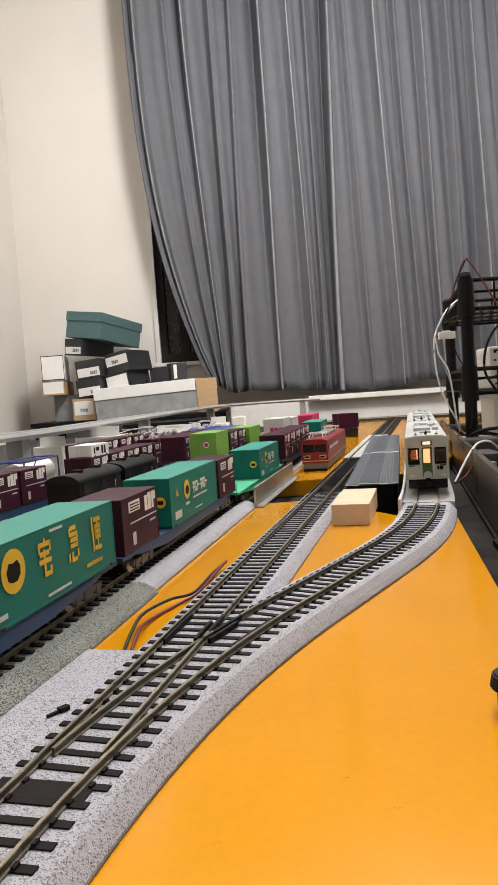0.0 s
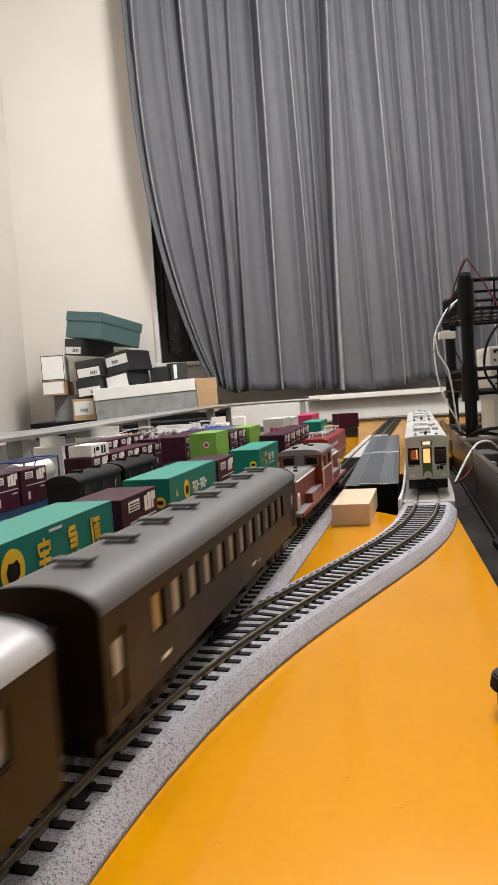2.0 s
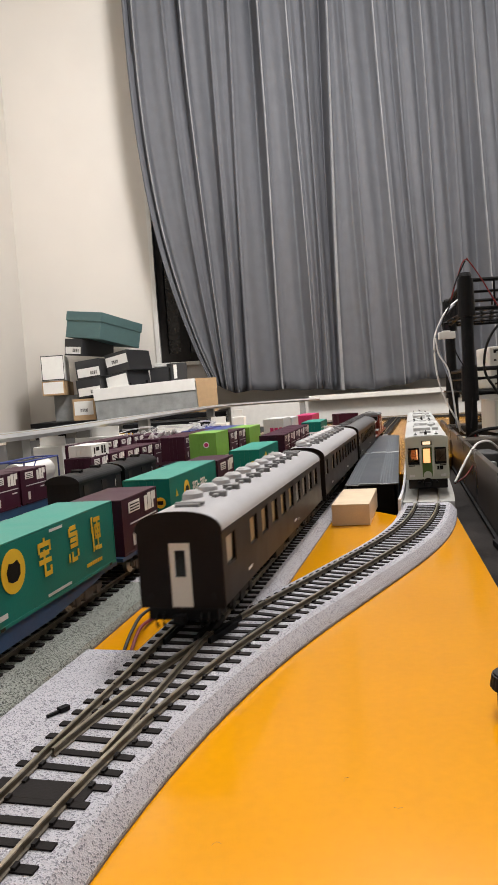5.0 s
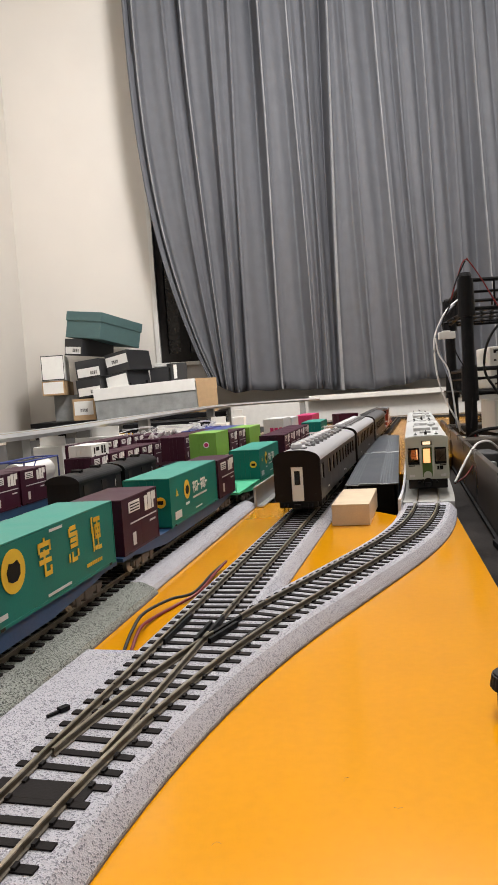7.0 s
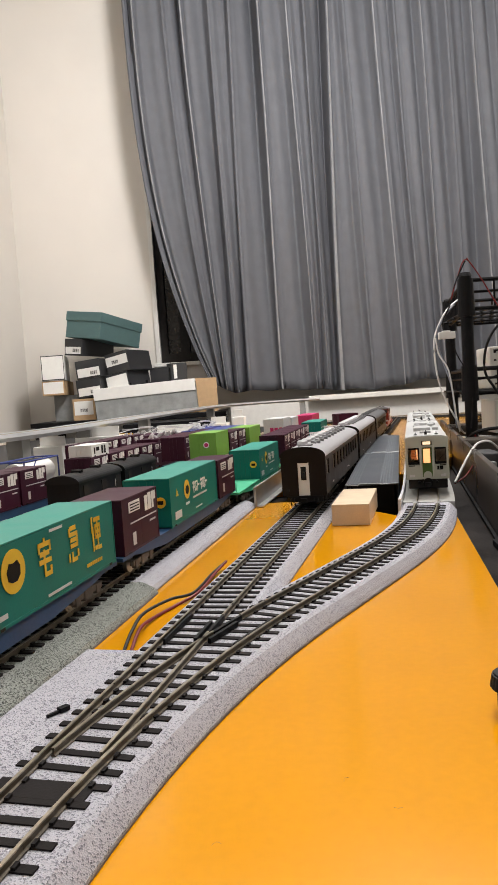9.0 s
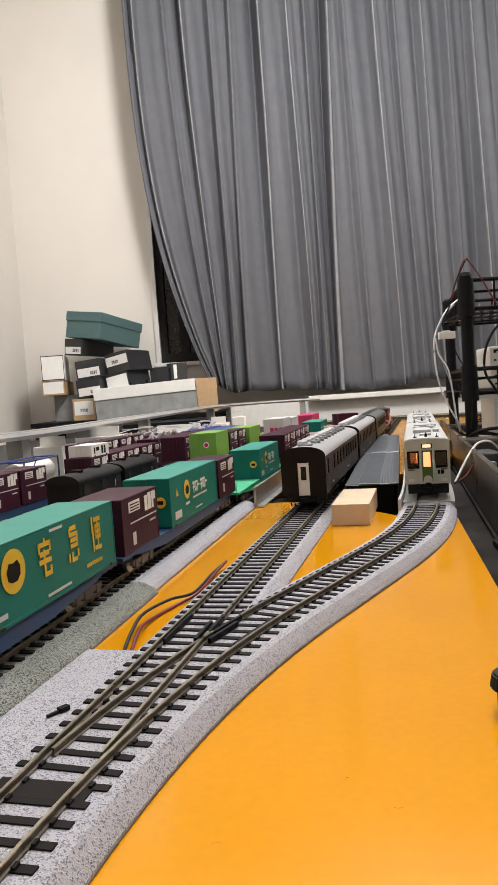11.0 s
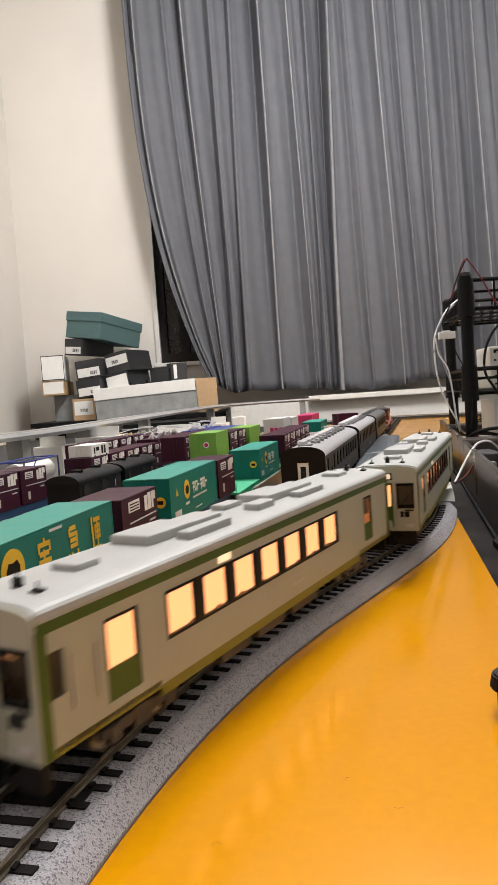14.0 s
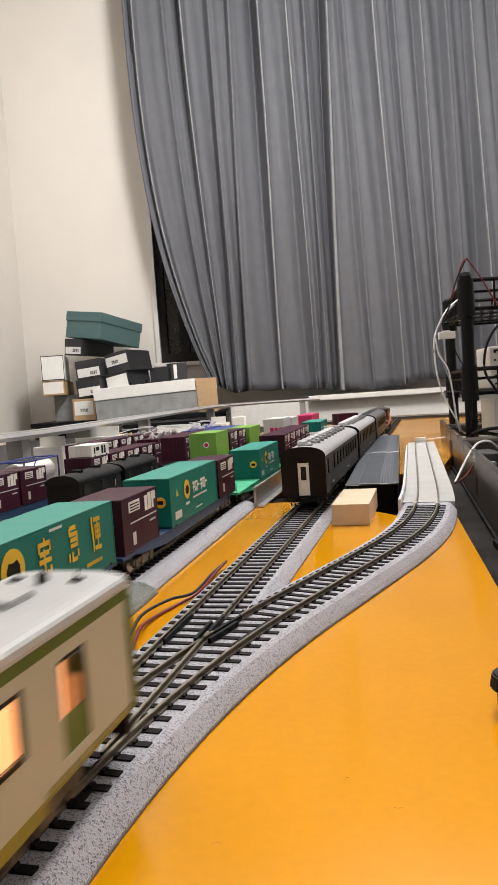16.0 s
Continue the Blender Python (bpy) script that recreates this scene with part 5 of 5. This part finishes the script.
        pbox("base", (-sx / 2, sx / 2, 0, sy, 0, z1 * .8), m_, c, 1)
        pbox("flap", (-sx / 2 + 3, sx / 2 - 3, sy * .3, sy * .36, z1 * .8, z1), m_, c, .5)


# ---- things on the board ----
def pine_block():
    bm = bmesh.new()
    box(bm, -14.6, 14.6, 0, 84, 0.1, 16.6, 0.5)
    ob = part("wood_block", bm, PINE)
    ob.matrix_world = at(74.4, 545.5, 0, 14.2)
    tagged(ob, "pale sawn pine block lying on the orange board", "wood block")


def canopy():
    """A ribbed dark sheet on thin side walls between the two tracks."""
    for k, (y0, y1) in enumerate(((0, 298), (300, 620))):
        c = thing("platform_canopy", "dusty dark ribbed platform deck between the tracks", "platform", "platform decks", m=at(108, 633, -18.2, 12.2))
        w0, w1 = -25, 22
        bm = bmesh.new()
        box(bm, w0, w1, y0, y1, 36.2, 37.2, .2)
        part("deck", bm, SLATE, c)
        for x in (-22, -19.5, -17, -14.5, 6, 8.5, 11, 13.5, 16):
            pbox("rib", (x - .5, x + .5, y0 + .5, y1 - .5, 37.2, 37.7), RIBLINE, c, .15)
        pbox("centre_panel", (-12, 4, y0, y1, 37.2, 37.6), SLATE, c, .1)
        for x in (w0 + 1, w1 - 2):
            pbox("side_wall", (x, x + 1.2, y0 + 2, y1, 0, 36.2), BLACK, c)
        pbox("inner_block", (w0 + 4, w1 - 4, y0 + 14, y1, 0, 36), BLACK, c)
        bm = bmesh.new()
        tube(bm, [(w0, y0 - .2, 37.4), (-14, y0 - .2, 36.6), (-12, y0 - .2, 37.8), (4, y0 - .2, 37.7), (8, y0 - .2, 37.0), (w1, y0 - .2, 37.6)], .45 if k == 0 else 1.1, 6, 4)
        part("edge_trim", bm, SEAM, c, "thin pale worn edge")


def side_plate():
    p = thing("metal_plate", "thin grey metal plate standing beside the yard track", "plate", m=at(1, 664, 0.2, 12.8))
    pbox("plate", (0, 2.2, 0, 222, 0, 19), STEEL, p, .3)
    pbox("plate_foot", (2.4, 9, 0, 222, 0, 1.2), STEEL, p, .2)


def wires_on_board():
    for dx, m_, lab in ((0, WIRE_BLACK, "black feeder wire beside the turnout"), (3.2, WIRE_RED, "red feeder wire beside the turnout")):
        bm = bmesh.new()
        tube(bm, [(-57.5 + dx, 279, 1.0), (-59 + dx, 299, 1.2), (-58.5 + dx, 318, 3.2), (-56 + dx, 338, 4.6 - dx), (-46 + dx, 361, 4.0 - dx), (-35 + dx * .8, 377, 2.4), (-27 + dx * .5, 417, 2.0), (-19, 437, 4.2)], .8, 8, 8)
        tagged(part("feeder_wire", bm, m_), lab, "wire", "feeder wires")
    bm = bmesh.new()
    cyl(bm, (79.3, 222, 0.1), (79.3, 222, 7), 5.5, 24)
    cyl(bm, (79.3, 222, 7), (79.3, 222, 12), 7.8, 24, 6.8)
    bmesh.ops.bevel(bm, geom=[e for e in bm.edges], offset=0.0006, segments=2, affect="EDGES")
    tagged(part("rubber_stopper", bm, BLACK), "round dark rubber stopper standing on the orange board", "stopper")


def crumbs():
    """Stray hairs on the orange board."""
    rng = random.Random(11)
    for x, y in ((-13, 163), (21, 188), (30, 173)):
        bm = bmesh.new()
        a = rng.uniform(0, 6)
        tube(bm, [(x, y, .25), (x + 1.3 * math.cos(a), y + 1.3 * math.sin(a), .4), (x + 2.4 * math.cos(a + .6), y + 2.4 * math.sin(a + .6), .25)], .045, 5, 4)
        tagged(part("hair", bm, ORANGE_EDGE), "tiny dark hair lying on the orange board", "debris", "debris on the board")


def viaduct():
    pts = [(-345, 640), (-294, 845), (-258, 1010), (-215, 1490), (-62, 2440), (257, 2500)]
    v = thing("model_viaduct", "pale grey model railway viaduct on grey piers", "viaduct")
    line = smooth_points([(x, y, 0) for x, y in pts], 4)
    st = []
    for i, p in enumerate(line):
        d = line[min(i + 1, len(line) - 1)] - line[max(0, i - 1)]
        st.append((p.x, p.y, math.atan2(d.x, d.y)))
    for a in range(0, len(st) - 1, 4):
        seg = st[a:a + 5]
        bm = bmesh.new()
        sweep(bm, seg, [(-19, 74.5), (-12, 69.5), (12, 69.5), (19, 74.5), (19, 79), (17, 79), (17, 76), (-17, 76), (-17, 79), (-19, 79)])
        part("deck_segment", bm, VIADUCT, v)
        bm = bmesh.new()
        for o in (-8.6, 8.6):
            sweep(bm, [(x + o * math.cos(t), y - o * math.sin(t), t) for x, y, t in seg], [(-.6, 76.2), (.6, 76.2), (.6, 78.6), (-.6, 78.6)])
        part("viaduct_rails", bm, RAILM, v)
    for x, y, t in (st[5], st[9], st[12], st[15], st[19]):
        bm = bmesh.new()
        prism(bm, [(-11, .3), (11, .3), (11, 69.3), (-11, 69.3)], -9, 9)
        p = part("pier", bm, PIER, v)
        p.matrix_basis = at(x, y, 0, math.degrees(t))


def carton(m, w, d, h, body, label, face=None, bars=(), lid=None, cat="box", nm="storage_box"):
    """A carton; its front is at y = 0 and its base at z = 0."""
    c = thing(nm, label, cat, "boxes in the corner", m=m)
    pbox("carton", (-w / 2, w / 2, 0, d, 0, h), body, c, 1.2)
    if face:
        pbox("label_panel", (face[0], face[1], -.6, -.1, face[2], face[3]), CARD_WHITE, c)
    if bars:
        bm = bmesh.new()
        for a, b, p, q in bars:
            box(bm, a, b, -1.0, -.6, p, q)
        part("print_bars", bm, DARK, c)
    if lid:
        pbox("lid", (-w / 2 - 3, w / 2 + 3, -3, d + 3, h - lid, h + 2), body, c, 1.2)
    return c


def corner_boxes():
    # low shelf added to carry the pile, black to stand in for shade
    sh = thing("low_shelf", "added low shelf board, black to pass for shade under the boxes", "shelf")
    pbox("shelf_board", (-740, -70, 2440, 2770, 40, 56), BLACK, sh, 2)
    for x in (-715, -95):
        for y in (2455, 2750):
            pbox("shelf_foot", (x - 12, x + 12, y - 12, y + 12, -749.5 if y > 2421 else 0, 39.8), DARKTABLE, sh)
    z = 56.3
    bars = lambda x, zz: [(x + i * 3.4, x + i * 3.4 + (1.2 if i % 2 else 2.2), zz, zz + 12) for i in range(8)]
    dark_lab = "black model train carton with a white label"
    carton(at(-564, 2490, z, 3), 78, 230, 74, CARD_TAN, "tan carton with a white label in the pile", (-33, 33, 18, 66), bars(-12, 28))
    # carton added to prop the pile, grey to pass for the shaded gap
    carton(at(-645, 2575, z, -4), 84, 150, 92, CARD_GREY, "added grey carton standing in for the shaded gap under the pile", None, ())
    carton(at(-664, 2490, z + 92.5, -5), 76, 210, 50, CARD_TAN, "tan carton with a white end", (-34, 34, 6, 46), ())
    carton(at(-660, 2488, z + 143, -9), 80, 190, 88, CARD_WHITE, "white carton with dark edges", (-36, 36, 4, 84), [(-38, 38, 2, 5), (-38, 38, 84, 87), (-38, -36, 5, 84), (36, 38, 5, 84)])
    carton(at(-541, 2500, z + 79, 12) @ pose(0, 0, 0, 0, -5, 0), 90, 250, 64, CARD_BLACK, dark_lab, (-40, 42, 6, 34), bars(6, 12))
    carton(at(-539, 2498, z + 144, 12) @ pose(0, 0, 0, 0, -5, 0), 90, 250, 64, CARD_BLACK, dark_lab, (-40, 42, 6, 36), bars(8, 12))
    carton(at(-438, 2500, z + 90, 22) @ pose(0, 0, 0, 0, -9, 0), 92, 150, 66, CARD_BLACK, "black model carton with a plain white end", (-42, 42, 6, 58), ())
    carton(at(-434, 2496, z + 158, 24) @ pose(0, 0, 0, 0, -9, 0), 92, 150, 70, CARD_BLACK, dark_lab, (-44, 44, 26, 58), bars(-20, 32))
    carton(at(-588, 2500, z + 226, 22) @ pose(0, 0, 0, 0, 6, 0), 72, 200, 58, CARD_BLACK, dark_lab, (-32, 30, 6, 30), bars(-2, 12))
    carton(at(-550, 2490, z + 284, 26) @ pose(0, 0, 0, -6, 8, 0), 146, 240, 88, CARD_TEAL, "dark teal lidded shoe box on top of the pile", None, (), 30)
    c = carton(at(-338, 2440, z + 5, -2) @ pose(0, 0, 0, 0, -2.5, 0), 344, 130, 100, CARD_GREY, "long grey marbled carton with a white top", None, ())
    bm = bmesh.new()
    box(bm, -174, 172, -4, 131, 66, 106, 1.5)
    part("white_top", bm, CARD_WHITE, c)
    bm = bmesh.new()
    box(bm, -50, -42, 2, 30, 106.2, 114, 1)
    box(bm, 6, 14, 2, 30, 106.2, 118, 1)
    part("black_clips", bm, BLACK, c)
    carton(at(-150, 2560, z, -28), 110, 150, 120, CARD_TAN, "brown cardboard box beside the curtain", None, ())
    carton(at(-235, 2600, z + 120, -20), 60, 60, 62, CARD_BLACK, "dark green and white package end", (-20, -8, 6, 56), ())
    carton(at(-300, 2620, z + 40, 12), 90, 100, 130, CARD_BLACK, "dark carton leaning in the pile", None, ())
    # black flat trays under the viaduct
    for i in range(3):
        t = tagged(pbox("flat_tray", (-420 + i * 20, -90 + i * 14, 2120 + i * 30, 2330 + i * 20, .3 + i * 14, 12 + i * 14), BLACK, None, 1.5), "flat black plastic tray stacked under the viaduct", "tray", "flat trays")


def rack():
    r = thing("wire_rack", "black wire shelving rack with round posts", "shelving rack")
    for x, y, z1 in ((357, 1140, 268), (416, 1440, 262), (900, 1140, 268), (935, 1440, 268)):
        bm = bmesh.new()
        cyl(bm, (x, y, -18.3), (x, y, z1), 9.6, 20)
        cyl(bm, (x, y, z1), (x, y, z1 + 6), 10.6, 20, 8)
        p = part("post", bm, BLACK, r)
        for za, zb in ((205, 264), (72, 128)):
            bm = bmesh.new()
            cyl(bm, (x, y, za), (x, y, zb), 13.4, 20, 12)
            part("sleeve", bm, BLACK, p)
    for z0, z1 in ((217, 262), (84, 122)):
        bm = bmesh.new()
        loop = [(357, 1140), (900, 1140), (935, 1440), (416, 1440)]
        for a, b in zip(loop, loop[1:] + loop[:1]):
            for z in (z0, (z0 + z1) / 2 + 4, z1):
                cyl(bm, (*a, z), (*b, z), 3.4 if z != (z0 + z1) / 2 + 4 else 2.2, 8)
            for k in range(1, 12):
                f = k / 12
                x, y = a[0] + (b[0] - a[0]) * f, a[1] + (b[1] - a[1]) * f
                cyl(bm, (x, y, z0), (x, y, z1), 1.9, 6)
        part("shelf_frame", bm, BLACK, r)
        bm = bmesh.new()
        for k in range(34):
            f = (k + .5) / 34
            cyl(bm, (357 + 543 * f, 1140, z0 + 2), (392 + 543 * f, 1440, z0 + 2), 1.7, 6)
        for k in range(3):
            f = (k + 1) / 4
            cyl(bm, (357 + 35 * f, 1140 + 300 * f, z0 - 1), (900 + 35 * f, 1140 + 300 * f, z0 - 1), 2.4, 6)
        part("wire_shelf", bm, BLACK, r)
    for x0, z0, z1, lab in ((408, 89, 158, "ivory control unit with small square holes on the rack"), (412, 14, 70, "ivory control unit below the rack shelf")):
        u = thing("control_unit", lab, "electronic device", "control units", m=at(x0, 1190, z0, 4))
        pbox("case", (0, 150, 0, 90, 0, z1 - z0), TRIM, u, 2)
        for k in range(5):
            pbox("slot", (6, 10, -.6, .2, 6 + k * 13, 9 + k * 13), BLACK, u) if 9 + k * 13 < z1 - z0 else None
        pbox("print_bar", (6, 18, -.4, .2, z1 - z0 - 8, z1 - z0 - 5), DARK, u)
        if z0 < 50:
            pbox("stand", (10, 140, 10, 80, -32, -.2), DARK, u)
    # clutter on the table behind the strip
    rng = random.Random(3)
    for k, (x, y, w, d, h) in enumerate(((330, 1000, 60, 50, 40), (400, 1060, 70, 60, 34), (460, 1020, 60, 70, 48), (300, 900, 40, 60, 30), (420, 1330, 90, 70, 40), (520, 1250, 90, 80, 52))):
        c = thing("power_adapter", "dark power unit lying among cables on the table", "electronic device", "power units", m=at(x, y, -18.3, rng.uniform(-20, 20)))
        pbox("case", (-w / 2, w / 2, 0, d, 0, h), CARD_BLACK if k % 2 else DULL, c, 4)
        pbox("plug", (-8, 8, -12, -.2, 6, 20), CARD_GREY, c, 2)


def cables():
    runs = [
        ("black and red lead over the rack top", WIRE_RED, .9, [(330, 1128, 232), (340, 1128, 262), (354, 1126, 292), (372, 1124, 270), (396, 1122, 225), (420, 1122, 190)]),
        ("thin red lead over the rack top", WIRE_RED, .9, [(356, 1124, 294), (376, 1122, 262), (402, 1120, 214), (425, 1120, 178)]),
        ("dark lead down the rack side", WIRE_BLACK, 1.1, [(354, 1126, 290), (338, 1128, 258), (328, 1130, 224), (316, 1132, 196), (322, 1132, 168)]),
        ("white cable hanging beside the rack post", WIRE_WHITE, 1.5, [(352, 1160, 236), (328, 1150, 218), (312, 1150, 190), (306, 1150, 168), (308, 1150, 120), (320, 1150, 76), (338, 1150, 40), (356, 1165, 18), (420, 1165, 8)]),
        ("grey cable hanging beside the rack post", mat("wire_grey", (0.25, 0.27, 0.33), .5), 1.5, [(346, 1160, 230), (322, 1150, 206), (310, 1150, 178), (318, 1150, 140), (330, 1150, 100), (334, 1150, 60), (336, 1150, 30)]),
        ("white cable drooping beside the rack post", WIRE_WHITE, 1.3, [(308, 1148, 176), (312, 1148, 150), (326, 1148, 124), (332, 1148, 84), (336, 1148, 44), (340, 1148, 24)]),
        ("thin dark cable beside the rack", WIRE_BLACK, 1.0, [(326, 1135, 190), (336, 1135, 150), (350, 1135, 120), (356, 1128, 80), (350, 1122, 30)]),
        ("black cable along the rack", WIRE_BLACK, 2.0, [(440, 1110, 205), (400, 1110, 190), (378, 1112, 160), (372, 1112, 120), (384, 1108, 92), (404, 1104, 62), (430, 1102, 40)]),
        ("black cable curling over the clutter", WIRE_BLACK, 2.6, [(336, 1116, 6), (345, 1090, 24), (372, 1082, 30), (402, 1080, 26), (430, 1080, 6)]),
        ("white cable from the track side to the rack", WIRE_WHITE, 1.2, [(200, 700, 6), (212, 715, 18), (226, 730, 32), (238, 740, 40), (252, 748, 40), (262, 752, 32)]),
        ("brown cable from the track side", WIRE_RED, .8, [(200, 700, 5), (214, 712, 10), (226, 726, 18), (236, 738, 28)]),
        ("red lead at the foot of the post", WIRE_RED, 1.2, [(352, 1110, 20), (356, 1108, 8), (372, 1108, 14), (384, 1106, 2), (396, 1104, 6)]),
        ("white cable on the table", WIRE_WHITE, 1.4, [(300, 1240, 6), (340, 1200, 12), (400, 1180, 6), (460, 1150, 4)]),
    ]
    for lab, m_, r, pts in runs:
        bm = bmesh.new()
        tube(bm, pts, r, 8, 8)
        tagged(part("cable", bm, m_), lab, "cable", "cables at the rack")
    cn = thing("wire_connector", "white plastic two-pin wire connector hanging by the rack", "connector", m=at(308, 1126, 172, 0))
    pbox("housing", (0, 26, 0, 8, 0, 11), CARD_WHITE, cn, 1)
    pbox("latch", (6, 18, 1, 7, 11.1, 13), CARD_WHITE, cn, .5)
    jk = thing("track_clip", "small black plastic clip on the dark table", "clip", m=at(172, 497, -18.3, 8))
    pbox("clip_base", (0, 22, 0, 30, 0, 5), BLACK, jk, 1)
    pbox("clip_bar", (2, 20, 4, 8, 5.2, 8), DARK, jk, .5)
    tg = tagged(pbox("blue_tag", (160, 172, 452, 462, -18.3, -16), mat("tag_blue", (0.12, 0.22, 0.5), .5), None, .4), "small blue scrap on the dark table", "scrap")


# ---- build ----
room()
curtain()
boards()
side_strip()
turnout()
straight_beyond()
platform_track()
yard_tracks()
RAILCARS = [railcar(7), railcar(8)]
COACHES = [coach(0), coach(1), coach(2)]
LOCO = diesel_loco()
electric_loco()
yard_stock()
pine_block()
canopy()
side_plate()
wires_on_board()
crumbs()
viaduct()
corner_boxes()
rack()
cables()


# ---- movement ----
def glide(rows, t):
    """Smooth monotone interpolation through (seconds, value) rows."""
    ts, vs = [r[0] for r in rows], [r[1] for r in rows]
    n = len(ts)
    h = [ts[i + 1] - ts[i] for i in range(n - 1)]
    d = [(vs[i + 1] - vs[i]) / h[i] for i in range(n - 1)]
    m = [d[0]] + [0 if d[i - 1] * d[i] <= 0 else 2 * d[i - 1] * d[i] / (d[i - 1] + d[i]) for i in range(1, n - 1)] + [d[-1]]
    i = max(0, min(n - 2, sum(1 for q in ts if q <= t) - 1))
    u = (t - ts[i]) / h[i]
    return ((1 + 2 * u) * (1 - u) ** 2 * vs[i] + u * (1 - u) ** 2 * h[i] * m[i] + u * u * (3 - 2 * u) * vs[i + 1]
            + u * u * (u - 1) * h[i] * m[i + 1])


# rear end of the first brown coach along the straight, mm past the points
TRAIN_ONE = [(0, -628), (0.5, -447), (1.0, -271), (1.5, -115), (2.0, 33), (2.5, 160), (3.0, 281), (3.5, 401), (4.0, 525), (4.2, 572),
             (5.2, 765), (6.3, 926), (6.5, 953), (7.0, 1001), (7.5, 1025), (8.0, 1030), (16.0, 1030)]
# front of the railcar along the diverging route
TRAIN_TWO = [(0, 523), (9.2, 523), (10.1, 523), (10.7, 509), (11.3, 470), (11.7, 425), (12.1, 366), (12.5, 300), (13.0, 212), (13.5, 116),
             (14.0, 19), (14.5, -87), (15.0, -208), (15.5, -336), (16.0, -495)]
PITCH = 294.0


def car_pose(line, s, half=84.0):
    a, b = line(s - half), line(s + half)
    return at((a[0] + b[0]) / 2, (a[1] + b[1]) / 2, RAIL, math.degrees(math.atan2(b[0] - a[0], b[1] - a[1])))


def motions():
    times = [i * 0.1 for i in range(161)]
    for k, car in enumerate(COACHES):
        walk(car, [(t, car_pose(straight_line, glide(TRAIN_ONE, t) + 135 - PITCH * k)) for t in times])
    walk(LOCO, [(t, car_pose(straight_line, glide(TRAIN_ONE, t) + 270 + 29 + 126)) for t in times])
    for k, car in enumerate(RAILCARS):
        walk(car, [(t, car_pose(curve_line, glide(TRAIN_TWO, t) + 134 + 279.0 * k)) for t in times])


motions()
